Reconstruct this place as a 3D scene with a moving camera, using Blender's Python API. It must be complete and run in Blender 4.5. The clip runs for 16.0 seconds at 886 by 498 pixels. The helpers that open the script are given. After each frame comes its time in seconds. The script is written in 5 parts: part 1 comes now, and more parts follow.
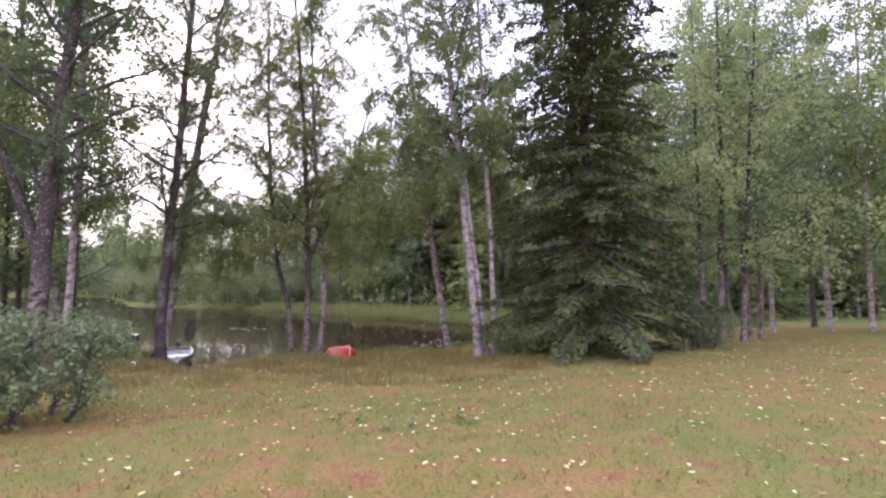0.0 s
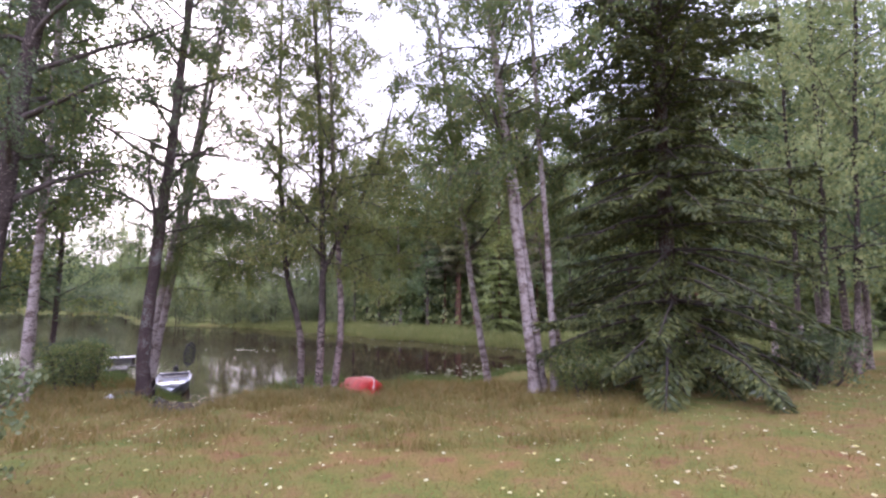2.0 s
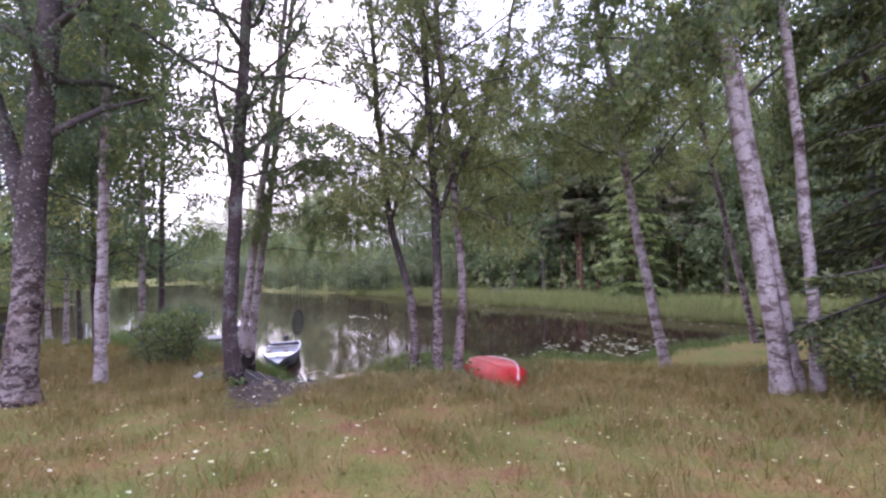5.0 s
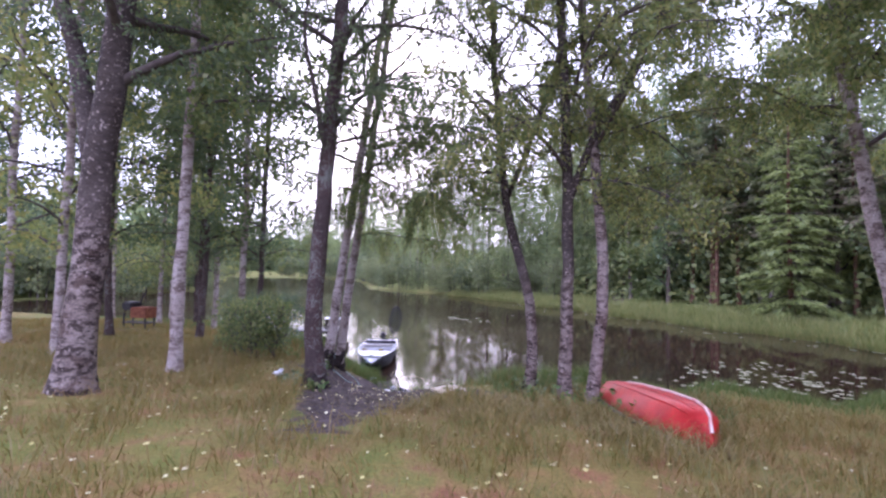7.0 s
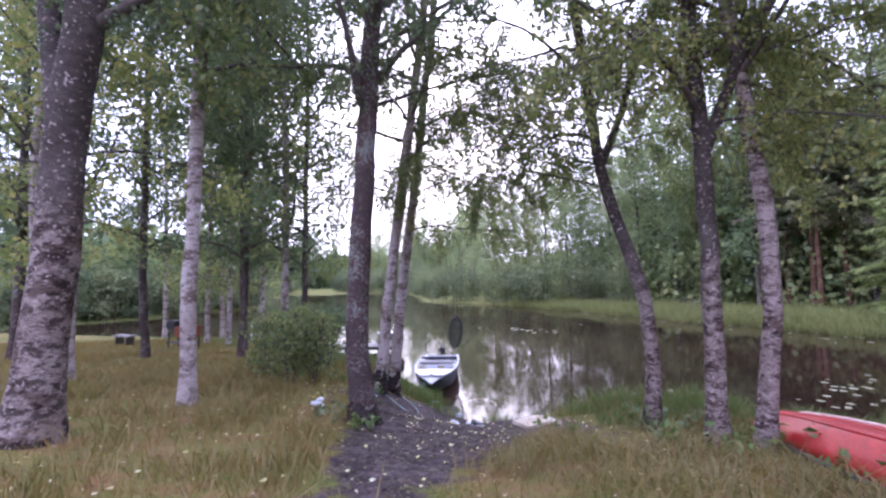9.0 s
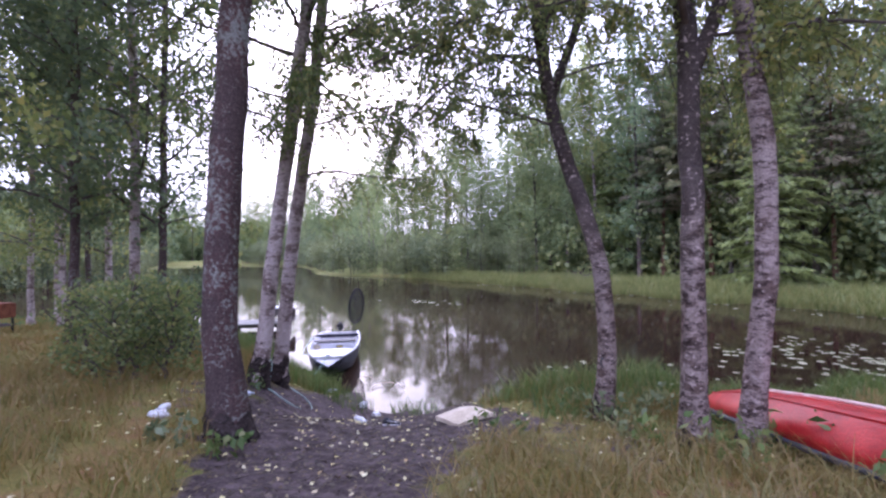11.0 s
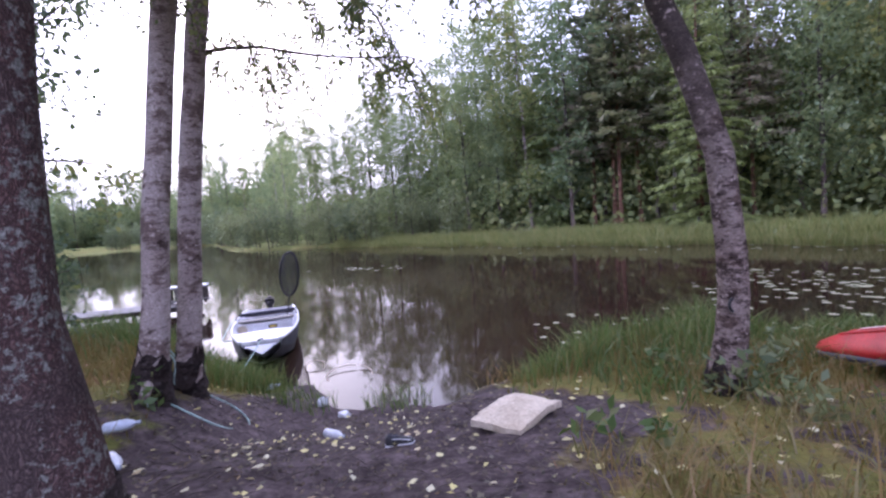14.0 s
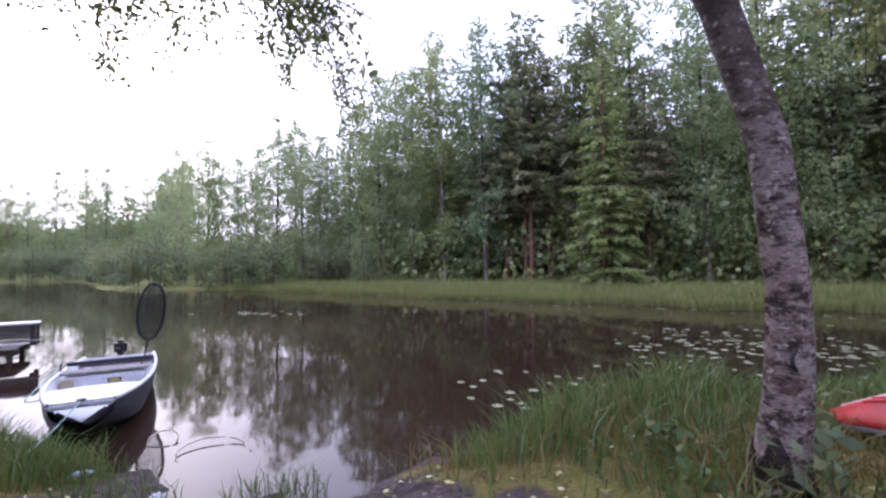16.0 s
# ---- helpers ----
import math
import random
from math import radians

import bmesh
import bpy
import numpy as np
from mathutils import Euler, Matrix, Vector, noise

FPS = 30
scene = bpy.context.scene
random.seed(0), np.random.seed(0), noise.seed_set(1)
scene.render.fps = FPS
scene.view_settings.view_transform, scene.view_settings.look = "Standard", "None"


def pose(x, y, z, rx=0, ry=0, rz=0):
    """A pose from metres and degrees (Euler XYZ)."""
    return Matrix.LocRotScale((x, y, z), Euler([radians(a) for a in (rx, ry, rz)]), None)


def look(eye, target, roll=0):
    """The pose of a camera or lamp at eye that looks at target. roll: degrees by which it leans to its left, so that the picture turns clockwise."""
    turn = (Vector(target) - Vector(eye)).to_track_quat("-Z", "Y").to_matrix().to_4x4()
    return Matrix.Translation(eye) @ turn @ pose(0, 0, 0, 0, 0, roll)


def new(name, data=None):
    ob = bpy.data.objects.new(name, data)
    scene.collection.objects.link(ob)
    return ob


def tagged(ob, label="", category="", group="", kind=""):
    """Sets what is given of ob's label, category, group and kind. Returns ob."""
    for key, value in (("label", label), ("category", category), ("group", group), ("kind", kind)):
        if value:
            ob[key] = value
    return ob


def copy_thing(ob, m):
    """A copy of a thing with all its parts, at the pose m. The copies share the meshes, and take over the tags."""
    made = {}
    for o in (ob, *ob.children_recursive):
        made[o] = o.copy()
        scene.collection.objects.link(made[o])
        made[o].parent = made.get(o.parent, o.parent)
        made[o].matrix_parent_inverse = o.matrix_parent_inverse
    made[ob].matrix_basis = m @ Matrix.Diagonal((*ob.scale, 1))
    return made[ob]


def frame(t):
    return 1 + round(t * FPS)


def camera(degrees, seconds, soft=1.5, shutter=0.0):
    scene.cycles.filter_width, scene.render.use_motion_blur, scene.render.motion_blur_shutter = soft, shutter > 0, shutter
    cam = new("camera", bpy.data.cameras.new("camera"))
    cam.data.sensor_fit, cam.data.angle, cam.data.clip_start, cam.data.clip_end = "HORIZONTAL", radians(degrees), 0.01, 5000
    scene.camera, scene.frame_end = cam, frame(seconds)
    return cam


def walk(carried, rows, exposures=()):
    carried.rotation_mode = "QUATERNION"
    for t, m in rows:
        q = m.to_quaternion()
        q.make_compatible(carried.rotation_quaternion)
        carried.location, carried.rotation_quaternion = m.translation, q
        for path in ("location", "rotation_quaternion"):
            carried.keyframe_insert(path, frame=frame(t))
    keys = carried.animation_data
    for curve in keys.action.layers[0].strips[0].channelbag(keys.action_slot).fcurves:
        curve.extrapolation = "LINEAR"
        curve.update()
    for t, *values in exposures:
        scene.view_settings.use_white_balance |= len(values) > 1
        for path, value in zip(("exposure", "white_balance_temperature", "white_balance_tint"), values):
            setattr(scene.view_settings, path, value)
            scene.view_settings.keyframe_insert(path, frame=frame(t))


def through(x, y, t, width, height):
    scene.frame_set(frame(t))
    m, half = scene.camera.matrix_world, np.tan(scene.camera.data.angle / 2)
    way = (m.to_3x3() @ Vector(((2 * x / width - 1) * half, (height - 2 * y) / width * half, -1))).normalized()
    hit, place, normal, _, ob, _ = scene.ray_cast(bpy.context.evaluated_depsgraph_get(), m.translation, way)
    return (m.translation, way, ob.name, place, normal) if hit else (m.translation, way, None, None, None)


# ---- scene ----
# ---- camera and walk ----
cam = camera(88.5, 16.0, soft=2.5, shutter=0.0)
PATH = [
    (0, (0.439, -0.150, 4.067), (0.387, 1.845, 4.189), -0.19),
    (0.5, (0.298, 0.565, 4.078), (0.212, 2.557, 4.223), -0.90),
    (1, (0.094, 1.277, 4.073), (0.133, 3.266, 4.273), -1.72),
    (1.5, (-0.219, 1.991, 4.013), (-0.351, 3.980, 4.182), -1.64),
    (2, (-0.526, 2.627, 3.965), (-0.630, 4.614, 4.169), -0.02),
    (2.5, (-0.742, 3.329, 3.918), (-0.923, 5.316, 4.053), -1.64),
    (3, (-0.990, 3.993, 3.861), (-1.176, 5.976, 4.047), -0.95),
    (3.5, (-1.372, 4.548, 3.786), (-1.623, 6.523, 3.980), -2.69),
    (3.7, (-1.491, 4.759, 3.768), (-1.845, 6.726, 3.850), 0.08),
    (5.8, (-2.202, 7.221, 3.568), (-2.913, 9.088, 3.649), -2.01),
    (6, (-2.333, 7.431, 3.538), (-3.105, 9.271, 3.677), -0.30),
    (6.5, (-2.668, 7.876, 3.441), (-3.404, 9.734, 3.517), -1.50),
    (7, (-3.043, 8.340, 3.361), (-4.002, 10.093, 3.446), 1.16),
    (7.5, (-3.409, 8.767, 3.281), (-4.342, 10.531, 3.404), 2.38),
    (8, (-3.763, 9.192, 3.216), (-4.858, 10.865, 3.211), 1.18),
    (8.5, (-4.099, 9.615, 3.162), (-5.051, 11.373, 3.196), 0.38),
    (9, (-4.449, 10.033, 3.080), (-5.595, 11.666, 3.220), -1.12),
    (9.5, (-4.733, 10.363, 3.018), (-5.750, 12.081, 3.128), -0.08),
    (9.7, (-4.853, 10.505, 2.985), (-5.714, 12.310, 3.027), -0.07),
    (11.8, (-6.014, 11.996, 2.833), (-6.666, 13.887, 2.822), -1.08),
    (12, (-6.135, 12.143, 2.797), (-6.735, 14.051, 2.758), -1.27),
    (12.5, (-6.436, 12.534, 2.671), (-7.031, 14.444, 2.687), -0.86),
    (13, (-6.705, 12.835, 2.613), (-7.086, 14.798, 2.575), -2.07),
    (13.5, (-6.949, 13.150, 2.525), (-7.357, 15.108, 2.532), -0.69),
    (14, (-7.206, 13.362, 2.398), (-7.640, 15.310, 2.259), -4.18),
    (14.5, (-7.337, 13.664, 2.309), (-7.746, 15.621, 2.358), 0.18),
    (15, (-7.434, 14.002, 2.211), (-7.490, 15.997, 2.349), -1.90),
    (15.5, (-7.516, 14.357, 2.175), (-7.378, 16.352, 2.166), -4.64),
    (16, (-7.595, 14.734, 2.084), (-7.631, 16.732, 2.161), -0.64),
]
EXPOSURES = [(0.0, 0.47, 5950, 22), (3.5, 0.6, 5650, 28), (6.0, 0.62, 5450, 29), (7.5, 0.65, 5400, 28), (9.5, 0.64, 5300, 28), (12.5, 0.48, 5380, 28), (14.0, 0.4, 5380, 28), (16.0, 0.3, 5420, 24)]
walk(cam, [(t, look(eye, target, roll)) for t, eye, target, roll in PATH], EXPOSURES)

# ---- world and light: white overcast evening sky, brighter overhead than at the horizon ----
world = bpy.data.worlds.new("overcast_sky")
scene.world = world
world.use_nodes = True
wn, wl = world.node_tree.nodes, world.node_tree.links
wn.clear()
sky = wn.new("ShaderNodeTexSky")
sky.sky_type = "NISHITA"
sky.sun_disc = False
sky.sun_elevation, sky.sun_rotation = radians(24), radians(-35)
sky.air_density, sky.dust_density, sky.ozone_density = 1.0, 6.0, 1.0
bg_sky, bg_cloud = wn.new("ShaderNodeBackground"), wn.new("ShaderNodeBackground")
bg_sky.inputs["Strength"].default_value = 0.03
bg_cloud.inputs["Color"].default_value = (0.94, 0.93, 1.1, 1)
sky_way, sky_up, sky_rise, sky_gain = wn.new("ShaderNodeTexCoord"), wn.new("ShaderNodeSeparateXYZ"), wn.new("ShaderNodeMath"), wn.new("ShaderNodeMath")
sky_rise.operation, sky_gain.operation = "MAXIMUM", "MULTIPLY_ADD"
sky_rise.inputs[1].default_value = 0.0
sky_gain.inputs[1].default_value, sky_gain.inputs[2].default_value = 1.75, 1.15
wl.new(sky_way.outputs["Generated"], sky_up.inputs[0])
wl.new(sky_up.outputs["Z"], sky_rise.inputs[0])
wl.new(sky_rise.outputs[0], sky_gain.inputs[0])
wl.new(sky_gain.outputs[0], bg_cloud.inputs["Strength"])
add_sky, out_sky = wn.new("ShaderNodeAddShader"), wn.new("ShaderNodeOutputWorld")
wl.new(sky.outputs[0], bg_sky.inputs["Color"])
wl.new(bg_sky.outputs[0], add_sky.inputs[0])
wl.new(bg_cloud.outputs[0], add_sky.inputs[1])
wl.new(add_sky.outputs[0], out_sky.inputs["Surface"])
sun = new("sun", bpy.data.lights.new("sun", "SUN"))
sun.data.energy, sun.data.angle, sun.data.color = 0.8, radians(85), (1.0, 0.95, 0.88)
sun.matrix_world = look((-30, 42, 25), (0, 0, 0))


# ---- materials ----
def material(name):
    m = bpy.data.materials.new(name)
    m.use_nodes = True
    m.node_tree.nodes.clear()
    return m, m.node_tree.nodes, m.node_tree.links


def ramp(nodes, stops):
    r = nodes.new("ShaderNodeValToRGB")
    e = r.color_ramp.elements
    while len(e) < len(stops):
        e.new(0.5)
    for el, (p, c) in zip(e, stops):
        el.position, el.color = p, (*c, 1)
    return r


def noise_node(nodes, links, scale, detail=4.0, stretch=None, source="Object"):
    tc = nodes.new("ShaderNodeTexCoord")
    n = nodes.new("ShaderNodeTexNoise")
    n.inputs["Scale"].default_value, n.inputs["Detail"].default_value = scale, detail
    if stretch:
        mp = nodes.new("ShaderNodeMapping")
        mp.inputs["Scale"].default_value = stretch
        links.new(tc.outputs[source], mp.inputs["Vector"])
        links.new(mp.outputs[0], n.inputs["Vector"])
    else:
        links.new(tc.outputs[source], n.inputs["Vector"])
    return n


def mix_colour(nodes, links, a, b, fac, blend="MIX"):
    m = nodes.new("ShaderNodeMix")
    m.data_type, m.blend_type = "RGBA", blend
    for sock, v in ((m.inputs[6], a), (m.inputs[7], b), (m.inputs[0], fac)):
        if hasattr(v, "links"):
            links.new(v, sock)
        else:
            sock.default_value = v if not isinstance(v, tuple) else (*v, 1)
    return m.outputs[2]


def principled(nodes, links, colour, rough=0.8, metal=0.0, bump=None, bump_strength=0.3, spec=0.5, dist=0.02):
    p, o = nodes.new("ShaderNodeBsdfPrincipled"), nodes.new("ShaderNodeOutputMaterial")
    if hasattr(colour, "links"):
        links.new(colour, p.inputs["Base Color"])
    else:
        p.inputs["Base Color"].default_value = (*colour, 1)
    p.inputs["Roughness"].default_value, p.inputs["Metallic"].default_value = rough, metal
    p.inputs["Specular IOR Level"].default_value = spec
    if bump is not None:
        b = nodes.new("ShaderNodeBump")
        b.inputs["Strength"].default_value, b.inputs["Distance"].default_value = bump_strength, dist
        links.new(bump, b.inputs["Height"])
        links.new(b.outputs[0], p.inputs["Normal"])
    links.new(p.outputs[0], o.inputs["Surface"])
    return p


def worn(name, c1, c2, scale=6.0, rough=0.7, metal=0.0, bump=0.2, stretch=None, spec=0.4):
    """A surface whose colour wanders between two tones, with grain and relief."""
    m, n, l = material(name)
    big = noise_node(n, l, scale, 3, stretch)
    fine = noise_node(n, l, scale * 9, 5, stretch)
    r = ramp(n, [(0.35, c1), (0.65, c2)])
    l.new(big.outputs[0], r.inputs[0])
    r2 = ramp(n, [(0.3, (0.75, 0.75, 0.75)), (0.7, (1.15, 1.15, 1.15))])
    l.new(fine.outputs[0], r2.inputs[0])
    col = mix_colour(n, l, r.outputs[0], r2.outputs[0], 1.0, "MULTIPLY")
    principled(n, l, col, rough, metal, fine.outputs[0], bump, spec)
    return m


def leaf_material(name, tones, through=0.35, tree_shift=0.25, sheen=0.035):
    """Leaves: every leaf has its own tone, every tree a slightly different one; light passes through."""
    m, n, l = material(name)
    geo, info = n.new("ShaderNodeNewGeometry"), n.new("ShaderNodeObjectInfo")
    r = ramp(n, [(i / (len(tones) - 1), c) for i, c in enumerate(tones)])
    l.new(geo.outputs["Random Per Island"], r.inputs[0])
    r2 = ramp(n, [(0.0, (1 - tree_shift, 1 - tree_shift * 0.7, 1 - tree_shift)), (1.0, (1 + tree_shift, 1 + tree_shift * 0.8, 1.0))])
    l.new(info.outputs["Random"], r2.inputs[0])
    col = mix_colour(n, l, r.outputs[0], r2.outputs[0], 1.0, "MULTIPLY")
    dif, tra, glo = n.new("ShaderNodeBsdfDiffuse"), n.new("ShaderNodeBsdfTranslucent"), n.new("ShaderNodeBsdfGlossy")
    glo.inputs["Roughness"].default_value = 0.5
    glo.inputs["Color"].default_value = (0.8, 0.85, 0.9, 1)
    mix1, mix2, o = n.new("ShaderNodeMixShader"), n.new("ShaderNodeMixShader"), n.new("ShaderNodeOutputMaterial")
    mix1.inputs[0].default_value, mix2.inputs[0].default_value = through, sheen
    l.new(col, dif.inputs[0]), l.new(col, tra.inputs[0])
    l.new(dif.outputs[0], mix1.inputs[1]), l.new(tra.outputs[0], mix1.inputs[2])
    l.new(mix1.outputs[0], mix2.inputs[1]), l.new(glo.outputs[0], mix2.inputs[2])
    l.new(mix2.outputs[0], o.inputs["Surface"])
    return m


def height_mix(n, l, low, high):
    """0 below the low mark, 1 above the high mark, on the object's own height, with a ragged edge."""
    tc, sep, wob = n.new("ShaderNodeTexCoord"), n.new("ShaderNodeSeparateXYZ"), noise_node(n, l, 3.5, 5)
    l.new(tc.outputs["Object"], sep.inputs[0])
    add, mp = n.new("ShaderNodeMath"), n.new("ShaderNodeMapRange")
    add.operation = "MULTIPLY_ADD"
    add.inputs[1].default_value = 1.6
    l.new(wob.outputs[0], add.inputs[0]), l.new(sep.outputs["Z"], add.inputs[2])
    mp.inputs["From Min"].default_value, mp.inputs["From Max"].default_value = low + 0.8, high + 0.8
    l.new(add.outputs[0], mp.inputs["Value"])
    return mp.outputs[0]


def birch_bark(name, pale, dark, amount, cut=0.6, size=9.0, upper=None, upper_from=(2.2, 3.6)):
    """Papery bark: pale ground, dark level bands and scars, thin lenticels, lichen spots, fine grain; with an upper
    tone given, darker towards the top.
    """
    m, n, l = material(name)
    patch = noise_node(n, l, size * 0.55, 8, (1.0, 1.0, 1.9))
    patch.inputs["Roughness"].default_value = 0.7
    bands = noise_node(n, l, 3.4, 7, (0.9, 0.9, 1.7))
    bands.inputs["Roughness"].default_value = 0.68
    dashes = noise_node(n, l, 11.0, 3, (1.4, 1.4, 7.0))
    tint = noise_node(n, l, 1.3, 4)
    spots = noise_node(n, l, 19.0, 6, (1, 1, 1.3))
    grain = noise_node(n, l, 60.0, 6, (1, 1, 1.5))
    r1 = ramp(n, [(amount, pale), (amount + 0.07, dark)])
    l.new(patch.outputs[0], r1.inputs[0])
    rb = ramp(n, [(0.49, (1, 1, 1)), (0.57, (0.42, 0.37, 0.35))])
    l.new(bands.outputs[0], rb.inputs[0])
    r2 = ramp(n, [(cut, (1, 1, 1)), (cut + 0.05, (0.35, 0.31, 0.3))])
    l.new(dashes.outputs[0], r2.inputs[0])
    r3 = ramp(n, [(0.3, (0.62, 0.6, 0.58)), (0.7, (1.25, 1.23, 1.23))])
    l.new(grain.outputs[0], r3.inputs[0])
    r4 = ramp(n, [(0.35, (0.78, 0.73, 0.72)), (0.65, (1.12, 1.12, 1.14))])
    l.new(tint.outputs[0], r4.inputs[0])
    c = mix_colour(n, l, r1.outputs[0], rb.outputs[0], 1.0, "MULTIPLY")
    c = mix_colour(n, l, c, r2.outputs[0], 0.9, "MULTIPLY")
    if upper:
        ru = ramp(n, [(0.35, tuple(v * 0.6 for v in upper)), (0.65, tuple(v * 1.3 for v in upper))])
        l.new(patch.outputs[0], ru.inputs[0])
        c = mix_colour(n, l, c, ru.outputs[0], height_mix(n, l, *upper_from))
    rs_ = ramp(n, [(0.6, (0, 0, 0)), (0.66, (0.9, 0.9, 0.9))])
    l.new(spots.outputs[0], rs_.inputs[0])
    c = mix_colour(n, l, c, tuple(min(1.0, v * 1.25 + 0.03) for v in pale), rs_.outputs[0])
    c = mix_colour(n, l, c, r3.outputs[0], 1.0, "MULTIPLY")
    c = mix_colour(n, l, c, r4.outputs[0], 1.0, "MULTIPLY")
    principled(n, l, c, 0.9, 0.0, patch.outputs[0], 0.9, 0.15, 0.03)
    return m


def lichen_bark(name, dark, brown, lichen, amount=0.56):
    """Rough bark in small upright plates, with crusts of pale lichen over it."""
    m, n, l = material(name)
    tc, mp, vor = n.new("ShaderNodeTexCoord"), n.new("ShaderNodeMapping"), n.new("ShaderNodeTexVoronoi")
    mp.inputs["Scale"].default_value = (1, 1, 0.34)
    wob = noise_node(n, l, 9.0, 4)
    bend = mix_colour(n, l, mp.outputs[0], wob.outputs[1], 0.12, "ADD")
    l.new(tc.outputs["Object"], mp.inputs["Vector"])
    vor.feature = "DISTANCE_TO_EDGE"
    vor.inputs["Scale"].default_value = 62.0
    l.new(bend, vor.inputs["Vector"])
    plates = ramp(n, [(0.0, tuple(v * 1.5 for v in dark)), (0.22, tuple(v * 0.8 for v in brown)), (0.5, brown)])
    l.new(vor.outputs["Distance"], plates.inputs[0])
    big, mid, fine = noise_node(n, l, 2.2, 5), noise_node(n, l, 24.0, 7), noise_node(n, l, 90.0, 5)
    mid.inputs["Roughness"].default_value = 0.72
    add = n.new("ShaderNodeMath")
    add.operation = "MULTIPLY_ADD"
    add.inputs[1].default_value = 0.55
    l.new(big.outputs[0], add.inputs[0]), l.new(mid.outputs[0], add.inputs[2])
    crust = ramp(n, [(amount + 0.25, (0, 0, 0)), (amount + 0.31, (1, 1, 1))])
    l.new(add.outputs[0], crust.inputs[0])
    tone = ramp(n, [(0.35, tuple(v * 0.7 for v in lichen)), (0.65, lichen)])
    l.new(fine.outputs[0], tone.inputs[0])
    red = ramp(n, [(0.4, (1, 1, 1)), (0.65, (1.25, 0.95, 0.92))])
    l.new(big.outputs[0], red.inputs[0])
    c = mix_colour(n, l, plates.outputs[0], red.outputs[0], 1.0, "MULTIPLY")
    c = mix_colour(n, l, c, tone.outputs[0], crust.outputs[0])
    g = ramp(n, [(0.3, (0.7, 0.7, 0.7)), (0.7, (1.2, 1.2, 1.2))])
    l.new(fine.outputs[0], g.inputs[0])
    c = mix_colour(n, l, c, g.outputs[0], 1.0, "MULTIPLY")
    h = mix_colour(n, l, vor.outputs["Distance"], mid.outputs[0], 0.5, "ADD")
    principled(n, l, c, 0.92, 0.0, h, 0.8, 0.12, 0.02)
    return m


MAT_BIRCH = birch_bark("birch_bark", (0.42, 0.375, 0.35), (0.12, 0.095, 0.083), 0.57)
MAT_BIRCH_DARK = birch_bark("dark_birch_bark", (0.3, 0.255, 0.228), (0.085, 0.066, 0.058), 0.5, 0.58, 15.0, (0.072, 0.06, 0.053), (1.5, 2.8))
MAT_BIRCH_MID = birch_bark("mottled_birch_bark", (0.31, 0.262, 0.238), (0.095, 0.074, 0.066), 0.51, 0.57, 13.0)
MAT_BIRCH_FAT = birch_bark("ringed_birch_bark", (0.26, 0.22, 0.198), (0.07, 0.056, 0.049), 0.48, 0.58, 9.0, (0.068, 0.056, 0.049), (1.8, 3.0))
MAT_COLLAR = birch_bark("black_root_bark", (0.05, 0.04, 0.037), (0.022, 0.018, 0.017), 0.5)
MAT_ALDER = lichen_bark("alder_bark", (0.03, 0.022, 0.021), (0.12, 0.088, 0.083), (0.235, 0.24, 0.215))
MAT_PINE = birch_bark("pine_bark", (0.3, 0.175, 0.125), (0.13, 0.09, 0.07), 0.52)
MAT_TWIG = worn("twig_bark", (0.06, 0.045, 0.04), (0.1, 0.08, 0.07), 8, 0.9)
MAT_LEAF = leaf_material("birch_leaves", [(0.125, 0.165, 0.06), (0.175, 0.22, 0.072), (0.24, 0.27, 0.092), (0.33, 0.3, 0.1)], 0.55)
MAT_LEAF_DARK = leaf_material("alder_leaves", [(0.09, 0.13, 0.074), (0.122, 0.165, 0.083), (0.163, 0.2, 0.1)], 0.48)
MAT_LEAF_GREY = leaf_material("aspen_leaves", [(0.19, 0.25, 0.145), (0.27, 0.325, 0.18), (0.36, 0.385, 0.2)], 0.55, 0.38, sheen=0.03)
MAT_LEAF_RUSTY = leaf_material("dying_needles", [(0.27, 0.24, 0.185), (0.33, 0.275, 0.21), (0.3, 0.3, 0.2)], 0.45, 0.2, sheen=0.04)
MAT_LEAF_LIGHT = leaf_material("willow_leaves", [(0.126, 0.160, 0.084), (0.168, 0.200, 0.098), (0.231, 0.250, 0.126)], 0.35)
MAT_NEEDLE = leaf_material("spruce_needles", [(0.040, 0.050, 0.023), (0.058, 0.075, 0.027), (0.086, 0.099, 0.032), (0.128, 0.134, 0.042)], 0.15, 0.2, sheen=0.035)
# Spruce needles painted lighter for the far trees, standing in for missing light.
MAT_FAR_NEEDLE = leaf_material("brightened_spruce_needles", [(0.19, 0.235, 0.1), (0.25, 0.3, 0.115), (0.32, 0.36, 0.14)], 0.5, 0.25, sheen=0.035)
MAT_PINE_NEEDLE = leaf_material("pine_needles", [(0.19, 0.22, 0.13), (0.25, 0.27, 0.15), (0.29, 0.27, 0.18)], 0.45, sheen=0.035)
MAT_GRASS = leaf_material("lawn_grass", [(0.128, 0.12, 0.036), (0.18, 0.147, 0.044), (0.15, 0.145, 0.036), (0.245, 0.17, 0.074), (0.225, 0.12, 0.065)], 0.25, sheen=0.03)
MAT_SEDGE = leaf_material("withered_grass", [(0.2, 0.1, 0.055), (0.25, 0.14, 0.075), (0.22, 0.16, 0.07)], 0.25, 0.1, 0.03)
MAT_DRY = leaf_material("dry_straw", [(0.15, 0.14, 0.045), (0.24, 0.19, 0.07), (0.3, 0.23, 0.1), (0.2, 0.13, 0.06)], 0.3, sheen=0.03)
